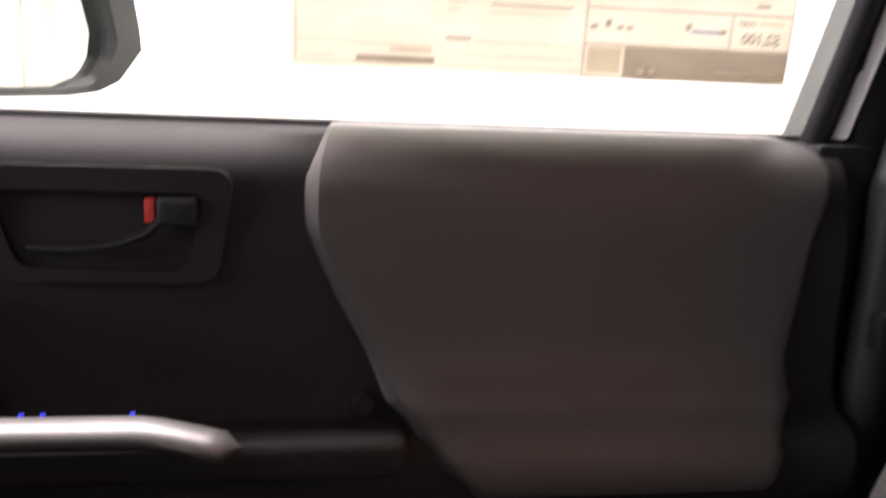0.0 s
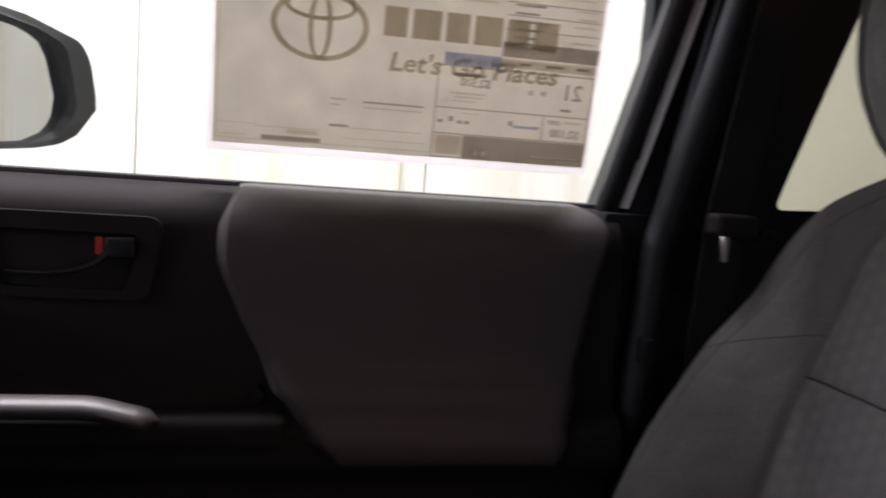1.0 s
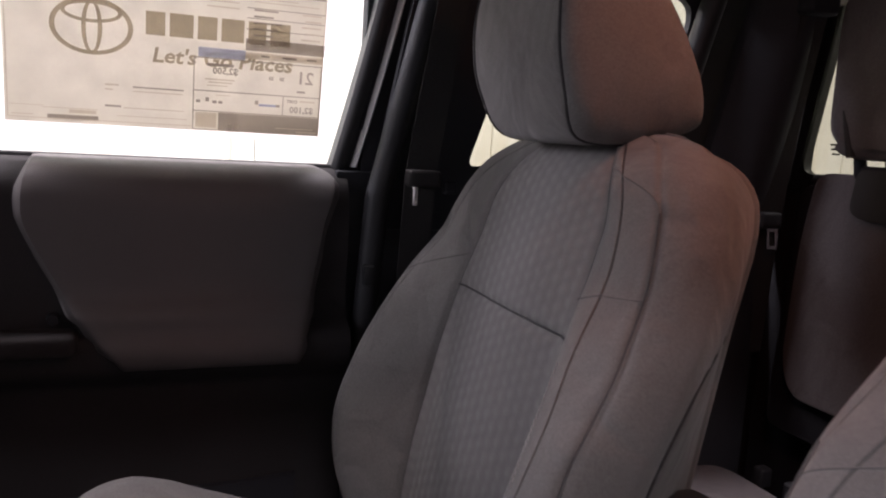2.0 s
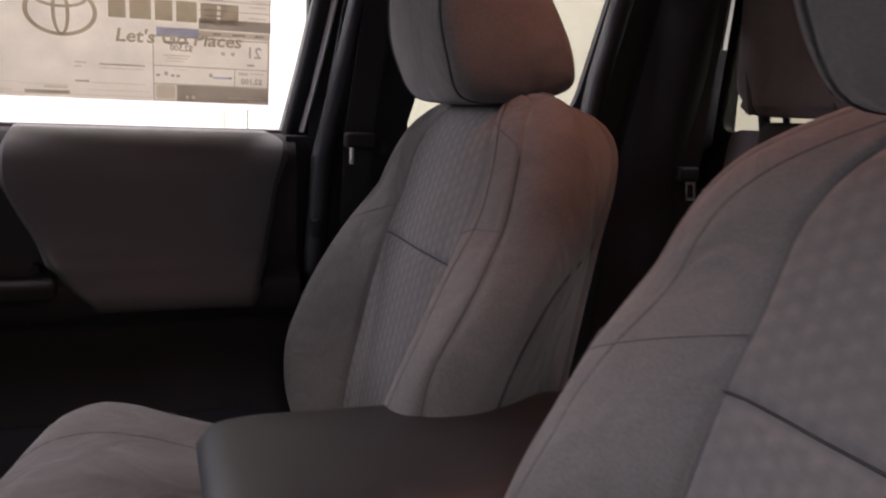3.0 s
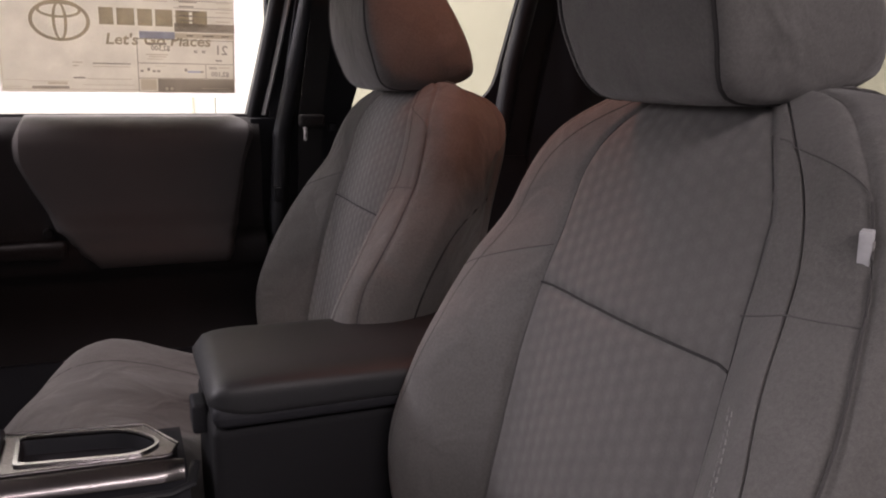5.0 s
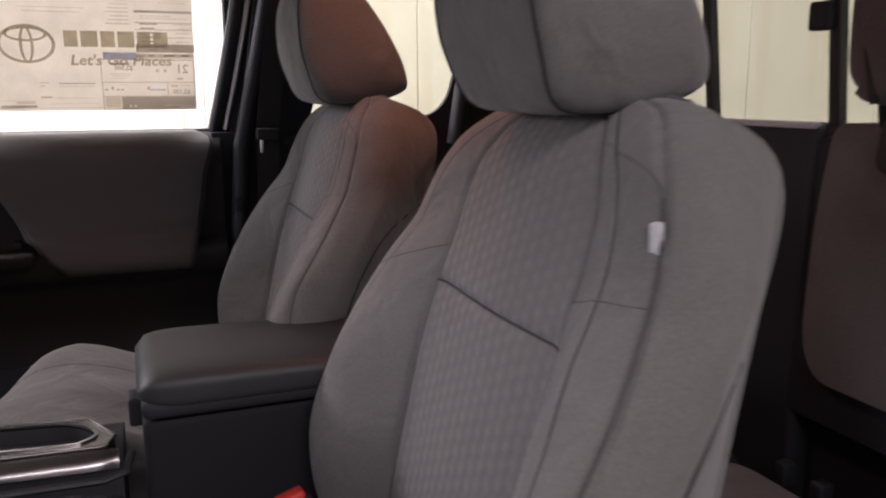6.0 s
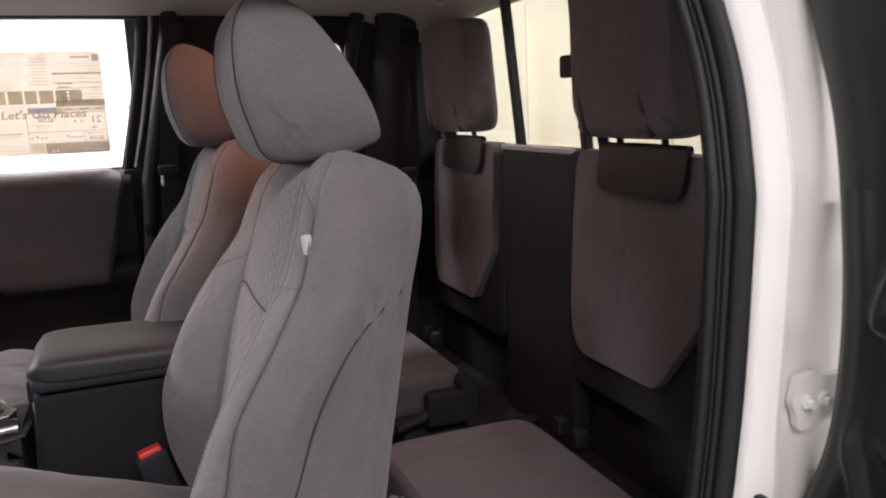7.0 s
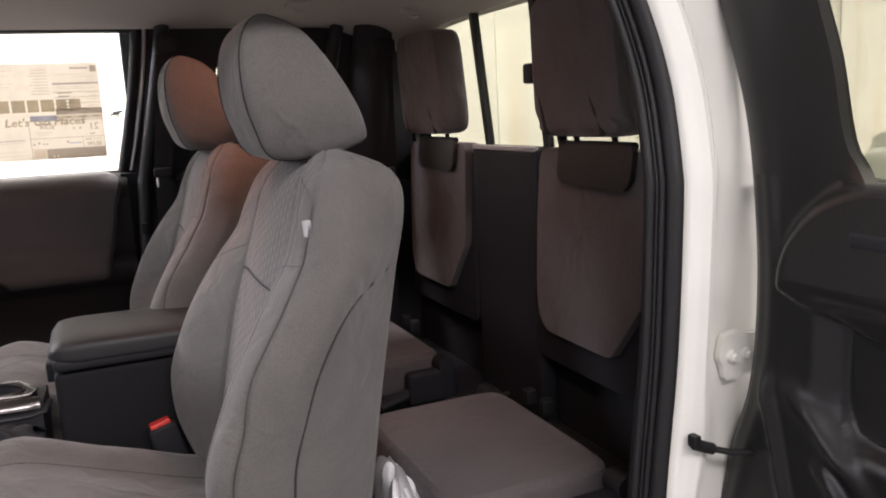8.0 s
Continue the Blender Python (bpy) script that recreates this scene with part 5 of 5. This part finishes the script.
def buckle(x, y, z):
    bk = thing("belt_buckle", "black belt buckle with a red release button", "belt buckle")
    m = pose(x, y, z, 0, -14, 8)
    part("casing", turned(box((-0.026, -0.016, -0.085), (0.026, 0.016, -0.004), 0.008, 3), m), BLACK, bk)
    part("release_button", turned(box((-0.019, -0.011, -0.012), (0.019, 0.011, 0.004), 0.005, 3), m), RED, bk)
    part("stalk", tube([m @ Vector((0, 0, -0.08)), m @ Vector((0.01, 0.0, -0.18)), Vector((x + 0.05, y, 0.60))], 0.014, 8, flat=0.5), BLACK, bk)


# ---- console ----
def build_console():
    con = thing("centre_console", "black centre console with padded armrest and cup holder", "console")
    part("storage_box", box((-0.284, -0.062, 0.50), (0.10, 0.128, 0.979), 0.012, 3), BOXBLACK, con, "black plastic storage box")
    def lid(u, v):
        # closed section round the lid
        x = -0.288 + 0.386 * v
        a = 2 * math.pi * u
        c, s = math.cos(a), math.sin(a)
        e = 0.36
        px, pz = (abs(c) ** e) * (1 if c > 0 else -1), (abs(s) ** (0.42 if s > 0 else 0.25)) * (1 if s > 0 else -1)
        k = math.sqrt(max(0, 1 - max(0, (0.17 - v) / 0.17) ** 2.4))
        zmid = 1.007 + 0.004 * (1 - ease(0, 0.12, v))
        up = 0.036 - 0.006 * v
        return (x, 0.033 + 0.113 * px * (0.84 + 0.16 * k), zmid + (up if pz > 0 else 0.010) * pz * (0.25 + 0.75 * k))
    bm = grid(lambda u, v: lid(u, v), 56, 30, closed=True)
    bm.verts.ensure_lookup_table()
    cap = [bm.verts[i * 31] for i in range(56)]
    bm.faces.new(cap)
    part("armrest_lid", bm, ARMVINYL, con, "padded dark grey armrest lid", sharp=60)
    part("lid_shell", box((-0.284, -0.076, 0.982), (0.10, 0.142, 1.010), 0.014, 4), BLACK, con)
    part("latch", box((-0.300, 0.010, 0.945), (-0.282, 0.055, 0.982), 0.005, 3), BLACK, con)
    # deck with the bright framed cup holder
    zt = 0.937
    body = grid(lambda u, v: (-1.0 + 0.690 * u, -0.050 + 0.185 * v, zt - 0.020 - 0.012 * (2 * v - 1) ** 4), 10, 12, thick=(0, 0, -0.42))
    part("deck", body, BLACK, con)
    def outline(pts, z, rad):
        return rounded([(x, y, z) for x, y in pts], rad, 6)
    plate = [(-0.66, 0.004), (-0.326, -0.018), (-0.317, 0.012), (-0.354, 0.082), (-0.66, 0.128)]
    def grown(d):
        return [(-0.488 - d, 0.014 - d), (-0.362 + d * 0.5, -0.004 - d), (-0.336 + d, 0.020), (-0.372 + d * 0.5, 0.069 + d), (-0.491 - d, 0.087 + d)]
    soft = [0.008, 0.022, 0.026, 0.026, 0.008]
    part("trim_plate", frame_strip(outline(plate, zt, [0.004, 0.010, 0.010, 0.02, 0.004]), outline(grown(0.003), zt, soft), (0, 0, -0.022)), BRONZE, con, "satin bronze-grey trim plate")
    part("cup_rim", frame_strip(outline(grown(0.0045), zt + 0.0005, soft), outline(grown(0.0), zt + 0.0005, soft), (0, 0, 0.0028)), CHROME, con, "thin bright cup holder rim")
    part("plate_edge", tube([(-0.66, 0.003, zt + 0.0005), (-0.337, -0.018, zt + 0.0005), (-0.327, -0.015, zt + 0.0005), (-0.318, 0.012, zt + 0.0005), (-0.354, 0.082, zt + 0.0005), (-0.66, 0.128, zt + 0.0005)], 0.0020, 8), BRONZE, con)
    def face(u, v):
        x = -0.68 + 0.366 * u
        end = ease(0.93, 1.0, u)
        a = v * 1.45
        return (x, 0.004 - 0.022 * u - (0.026 - 0.010 * end) * math.sin(a), zt - 0.001 - 0.022 * (1 - math.cos(a)) - 0.004 * end)
    part("trim_edge", grid(face, 40, 14, thick=(0, 0.012, -0.006)), BRONZE, con, "rounded bronze-grey trim edge")
    part("side_lip", tube([(-0.72, -0.034, zt - 0.030), (-0.45, -0.046, zt - 0.030), (-0.330, -0.050, zt - 0.030), (-0.308, -0.040, zt - 0.028), (-0.300, 0.0, zt - 0.022)], 0.006, 10, flat=0.7), CHARCOAL, con, "soft lip below the trim")
    top = outline(grown(0.001), zt - 0.002, soft)
    mid = Vector((-0.425, 0.038, 0))
    cup = bmesh.new()
    rings = [[cup.verts.new(Vector((mid.x + (p.x - mid.x) * k, mid.y + (p.y - mid.y) * k, zt - d))) for p in top] for k, d in ((1.0, 0.002), (0.97, 0.008), (0.90, 0.060), (0.84, 0.082))]
    for a, b in zip(rings, rings[1:]):
        for k in range(len(a)):
            cup.faces.new((a[k], a[(k + 1) % len(a)], b[(k + 1) % len(a)], b[k]))
    cup.faces.new(rings[-1])
    part("cup_well", cup, BLACK, con)
    part("cup_divider", box((-0.432, 0.040, zt - 0.070), (-0.410, 0.074, zt - 0.022), 0.004), CHARCOAL, con)
    part("shift_surround", box((-0.68, 0.022, zt + 0.0005), (-0.508, 0.100, zt + 0.012), 0.008, 3), BLACK, con)
    boot2 = grid(lambda u, v: (-0.580 + (0.055 - 0.030 * v) * math.cos(2 * math.pi * u) * (1 + 0.08 * math.sin(14 * v)), 0.062 + (0.033 - 0.018 * v) * math.sin(2 * math.pi * u), zt + 0.010 + 0.055 * v), 28, 12, closed=True)
    part("shift_boot", boot2, BLACK, con, "dark leather shifter boot")
    # parking brake with its loose boot
    pb = thing("parking_brake", "grey parking brake lever with wrinkled black boot", "parking brake")
    part("lever", tube([(-0.62, -0.092, 0.925), (-0.50, -0.095, 0.918), (-0.468, -0.095, 0.914)], 0.0135, 12), CHARCOAL, pb)
    part("collar", tube([(-0.47, -0.095, 0.914), (-0.452, -0.095, 0.911)], 0.015, 12), BLACK, pb)
    def boot(u, v):
        a = 2 * math.pi * u
        r = 0.013 + 0.027 * v ** 0.8
        w = 1 + 0.16 * math.sin(5 * a + 7 * v) * v + 0.10 * math.sin(23 * v)
        return (-0.455 + 0.14 * v + 0.01 * math.sin(3 * a), -0.095 + r * 0.9 * w * math.cos(a), 0.910 - 0.040 * v + r * 0.75 * w * math.sin(a))
    part("boot", grid(boot, 36, 24, closed=True), BLACK, pb)
    return con


# ---- rear jump seats ----
def rear_seat(shift):
    y0 = shift
    seat = thing("rear_jump_seat", "small folding rear seat in brown-grey cloth", "rear seat", "rear seats")
    def at(y, z, d=0.0):
        return Vector((0.735 - 0.055 - 0.10 * max(0, 1.15 - z) * 0.4 + d, y + y0, z))
    out = rounded([at(-0.146, 1.322), at(-0.124, 1.19), at(-0.122, 0.985), at(-0.155, 0.932), at(-0.394, 0.930), at(-0.502, 1.068), at(-0.518, 1.322)], [0.03, 0.06, 0.05, 0.03, 0.02, 0.02, 0.03], 5)
    part("backrest", prism(out, (0.045, 0, 0), 0.014, 3), REARCLOTH, seat, "brown-grey cloth backrest panel")
    part("carrier", prism(rounded([at(-0.095, 1.30, 0.02), at(-0.085, 0.86, 0.02), at(-0.53, 0.86, 0.02), at(-0.535, 1.30, 0.02)], 0.03, 4), (0.03, 0, 0), 0.006, 2), BLACK, seat)
    flap = rounded([at(-0.235, 1.332, -0.010), at(-0.232, 1.266, -0.016), at(-0.252, 1.254, -0.016), at(-0.450, 1.250, -0.016), at(-0.470, 1.268, -0.016), at(-0.476, 1.332, -0.010)], 0.016, 4)
    part("flap", prism(flap, (0.010, 0, 0), 0.003, 2), FLAPVINYL, seat, "dark vinyl flap over the backrest top")
    part("flap_fold", tube([at(-0.240, 1.330, -0.002), at(-0.355, 1.331, -0.002), at(-0.470, 1.330, -0.002)], 0.008, 10), BLACK, seat)
    # headrest with its folded lower edge
    def pad(u, v):
        a = 2 * math.pi * u
        c, s = math.cos(a), math.sin(a)
        e = 0.30
        px, pz = (abs(c) ** e) * (1 if c > 0 else -1), (abs(s) ** e) * (1 if s > 0 else -1)
        t = 2 * v - 1
        k = math.sqrt(max(0, 1 - abs(t) ** 5))
        y = -0.338 + 0.143 * px * (0.86 + 0.14 * k) - 0.006 * pz * px
        z = 1.484 + (0.128 if pz > 0 else 0.138) * pz * (0.88 + 0.12 * k)
        x = 0.672 + 0.042 * t * 1.0 - 0.06 * (z - 1.48)
        fold = 0.012 * math.exp(-((z - 1.365) / 0.018) ** 2) * (math.sin(60 * y) > 0.1) if t < 0 else 0
        return (x + fold, y + y0, z)
    bm = grid(pad, 64, 14, closed=True)
    bm.verts.ensure_lookup_table()
    for e in (0, 14):
        bm.faces.new([bm.verts[i * 15 + e] for i in range(64)])
    head = part("headrest", bm, REARCLOTH, seat, "tall padded brown-grey headrest")
    for yy in (-0.225, -0.278, -0.402):
        big = yy == -0.225
        part("post" if not big else "fold_strap", tube([(0.690, yy + y0, 1.315), (0.676, yy + y0, 1.385)], 0.010 if big else 0.006, 10), BLACK, head)
    # shade in the cover's two folds, put in as dark bars
    for pts in (((-0.397, 1.419), (-0.412, 1.392), (-0.431, 1.352)), ((-0.226, 1.422), (-0.234, 1.395), (-0.246, 1.350))):
        part("fold_shade_bar", tube([(0.632 - 0.06 * (z - 1.48), y + y0, z) for y, z in pts], lambda t: 0.0025 + 0.0045 * t, 8), SEAMDARK, head)
    # cushion, front hinged
    def cu(u, v):
        a = 2 * math.pi * u
        c, s = math.cos(a), math.sin(a)
        e = 0.22
        px, py = (abs(c) ** e) * (1 if c > 0 else -1), (abs(s) ** e) * (1 if s > 0 else -1)
        t = 2 * v - 1
        k = math.sqrt(max(0, 1 - abs(t) ** 6))
        return (0.425 + 0.158 * px * (0.93 + 0.07 * k) , y0 - 0.320 + 0.217 * py * (0.95 + 0.05 * k) , 0.757 + 0.046 * t + 0.006 * (1 - px * px) * (1 - py * py))
    bm = grid(cu, 72, 10, closed=True)
    bm.verts.ensure_lookup_table()
    for e in (0, 10):
        bm.faces.new([bm.verts[i * 11 + e] for i in range(72)])
    part("cushion", bm, REARCLOTH, seat, "flat brown-grey cushion")
    part("cushion_pan", box((0.29, y0 - 0.55, 0.68), (0.58, y0 - 0.12, 0.712), 0.008), BLACK, seat)
    part("pedestal", box((0.42, y0 - 0.54, 0.50), (0.72, y0 - 0.14, 0.682), 0.015), BLACK, seat)
    for yy in (-0.565, -0.078):
        b = box((0.47, yy + y0 - 0.018, 0.690), (0.60, yy + y0 + 0.016, 0.775), 0.014, 3)
        merge(b, tube([(0.570, yy + y0 - 0.024, 0.782), (0.570, yy + y0 + 0.022, 0.782)], 0.021, 14))
        merge(b, tube([(0.40, yy + y0, 0.700), (0.46, yy + y0, 0.715), (0.50, yy + y0, 0.735)], 0.013, 8))
        part("hinge_arm", b, BLACK, seat)
    for yy in (-0.16, -0.23):
        part("anchor", box((0.615, yy + y0 - 0.012, 0.775), (0.64, yy + y0 + 0.012, 0.81), 0.006, 3), CHARCOAL, seat)
    return seat


def build_centre_back():
    c = thing("centre_back_panel", "black plastic panel between the rear seats", "trim panel")
    part("panel", box((0.690, -0.105, 0.62), (0.736, 0.205, 1.318), 0.018, 4), BLACK, c)
    # window light on the panel's upper edge, painted as a pale strip
    part("edge_highlight", box((0.687, -0.100, 1.3095), (0.704, 0.200, 1.3205), 0.004, 2), LEDGELIGHT, c, "pale grey strip, painted light on the upper edge")
    part("lower_shelf", box((0.56, -0.70, 0.50), (0.735, 0.70, 0.70), 0.02, 3), BLACK, c)
    bk = thing("belt_buckle", "dark rear belt buckle lying by the cushion", "belt buckle")
    part("casing", turned(box((-0.03, -0.018, -0.012), (0.03, 0.018, 0.012), 0.006, 3), pose(0.585, 0.02, 0.716, 0, 12, 35)), CHARCOAL, bk)
    part("strap", tube([(0.60, 0.03, 0.715), (0.64, 0.05, 0.708), (0.69, 0.06, 0.72)], 0.012, 8, flat=0.3), WEB, bk)


# ---- open rear access door on the driver's side ----
def build_open_door():
    door = thing("rear_access_door", "open rear access door with black moulded trim, swung back", "door")
    X = 0.630
    hinge_edge = [(0.55, -0.665), (0.72, -0.698), (0.814, -0.722), (0.906, -0.746), (1.002, -0.778), (1.11, -0.790), (1.223, -0.788), (1.372, -0.769), (1.476, -0.739), (1.547, -0.713), (1.68, -0.655)]
    def ye(z):
        return table(z, hinge_edge)
    # window opening: rear upright edge close to the hinge
    def wl(z):
        return table(z, [(1.30, -0.985), (1.308, -0.968), (1.329, -0.944), (1.358, -0.931), (1.445, -0.913), (1.52, -0.889), (1.66, -0.844)])
    def relief(y, z):
        d = ye(z) - y
        x = X - 0.005 + 0.012 * math.exp(-(d / 0.010) ** 2) - 0.004 * math.exp(-((d - 0.040) / 0.012) ** 2)
        # padded rest with an arched upper rim
        r = math.hypot((y + 1.022) / 0.182, (z - 1.168) / 0.152)
        shelf = ease(1.150, 1.170, z + 0.34 * max(0.0, -0.86 - y))
        x -= 0.032 * (1 - ease(0.84, 1.03, r)) * shelf
        # hollow below the rest, rounded at its lower corner
        q = math.hypot(max(0.0, y + 0.985) / 0.085, max(0.0, 1.045 - z) / 0.075)
        x += 0.016 * (1 - ease(0.62, 1.15, q)) * (1 - ease(1.150, 1.172, z))
        # speaker grille panel, a shallow step with a rounded corner
        g = min(-0.930 - y, z - table(-y, [(0.930, 1.040), (0.936, 1.010), (0.945, 0.991), (0.958, 0.983), (1.0, 0.979), (1.36, 0.965)]))
        x += 0.006 * ease(-0.003, 0.003, g) * (1 - ease(1.13, 1.16, z))
        # ribs that run down to the sill
        x -= 0.012 * math.exp(-((y + 0.823 + 0.255 * max(0, 1.014 - z)) / 0.010) ** 2) * ease(1.06, 0.99, z)
        x -= 0.014 * math.exp(-((y + 0.871 + 1.05 * max(0, 1.028 - z)) / 0.018) ** 2) * ease(1.05, 1.0, z) * (1 - 0.7 * ease(0.965, 0.93, z))
        x -= 0.012 * math.exp(-((y + 0.918 + 0.89 * max(0, 0.938 - z)) / 0.014) ** 2) * ease(0.96, 0.92, z)
        return x
    def lower(u, v):
        z = 0.56 + 0.745 * v
        y = ye(z) + (-1.36 - ye(z)) * u
        return (relief(y, z), y, z)
    part("trim_panel", grid(lower, 150, 150, thick=(0.045, 0, 0)), DOORTRIM, door, "black moulded door trim with map pocket", sharp=60)
    def upper(u, v):
        z = 1.305 + 0.38 * v
        y = ye(z) + (wl(z) - ye(z)) * u
        return (relief(y, z) - 0.02 * max(0, z - 1.355), y, z)
    part("pillar_trim", grid(upper, 14, 24, thick=(0.020, 0, 0)), DOORTRIM, door)
    part("sill_trim", tube([(X + 0.006, -0.965, 1.297), (X + 0.006, -1.1, 1.299), (X + 0.006, -1.36, 1.299)], 0.009, 10), BLACK, door)
    part("top_rail", tube([(X + 0.01, -0.84, 1.71), (X + 0.01, -1.1, 1.71), (X + 0.02, -1.30, 1.62), (X + 0.03, -1.37, 1.32)], 0.025, 10), BLACK, door)
    part("door_skin", box((X + 0.055, -1.40, 0.50), (X + 0.085, -0.84, 1.285), 0.012, 3), PAINT, door)
    ob = part("window_glass", box((X + 0.008, -1.36, 1.30), (X + 0.012, -0.86, 1.69)), TINTED, door)
    ob.visible_shadow = False
    def pad(u, v):
        a, r = math.pi * u, 0.80 * v
        y, z = -1.022 + 0.182 * r * math.cos(a), 1.182 + 0.140 * r * math.sin(a)
        return (relief(y, z) - 0.0015, y, z)
    part("arm_pad", grid(pad, 30, 14, thick=(0.001, 0, 0)), DOORPAD, door, "dark grained arm pad")
    part("pull_cup", box((X - 0.040, -1.10, 1.232), (X + 0.004, -0.968, 1.254), 0.008, 3), BLACK, door)
    def mesh_panel(u, v):
        y = -0.940 - 0.40 * u
        low = table(-y, [(0.940, 1.020), (0.950, 1.000), (0.965, 0.992), (1.0, 0.988), (1.36, 0.974)])
        z = low + (1.125 - low) * v
        return (relief(y, z) - 0.0012, y, z)
    part("speaker_grille", grid(mesh_panel, 30, 20, thick=(0.001, 0, 0)), GRILLE, door, "finely perforated black speaker grille")
    wire = thing("wiring_loom", "short black cable with a rubber plug at the jamb", "cable")
    part("cable", tube([(0.566, -0.780, 0.927), (0.595, -0.792, 0.919), (0.63, -0.800, 0.914), (0.70, -0.80, 0.91)], 0.0048, 8), RUBBER, wire)
    plug = tube([(0.540, -0.778, 0.938), (0.552, -0.779, 0.933), (0.570, -0.782, 0.926)], 0.0082, 10)
    merge(plug, box((0.534, -0.787, 0.934), (0.546, -0.771, 0.952), 0.003))
    part("plug", plug, RUBBER, wire)


def build_bag():
    def fn(u, v):
        a, b = 2 * math.pi * u, math.pi * v
        r = 1 + 0.28 * noise.noise(Vector((3 * math.cos(a), 3 * math.sin(a), 5 * v)))
        return (0.245 + 0.028 * r * math.sin(b) * math.cos(a), -0.36 + 0.11 * r * math.sin(b) * math.sin(a), 0.70 + 0.10 * r * math.cos(b))
    lone("plastic_cover", grid(fn, 40, 24, closed=True), CLEARBAG, "crumpled clear plastic protective film behind the seat", "plastic film", sharp=15)


build_bay()
build_fill_boxes()
build_shell()
build_rear_window()
build_passenger_door()
build_access_door_passenger()
build_belts()
build_mirror()
build_sticker()
driver = front_seat(0.0, -0.343, "grey cloth driver seat with embossed centre panels")
airbag_tag(driver, 0.0, -0.343)
front_seat(-0.042, 0.361, "grey cloth passenger seat with embossed centre panels")
buckle(-0.118, -0.094, 0.866)
build_console()
rear_seat(0.0)
rear_seat(0.742)
build_centre_back()
build_open_door()
build_bag()
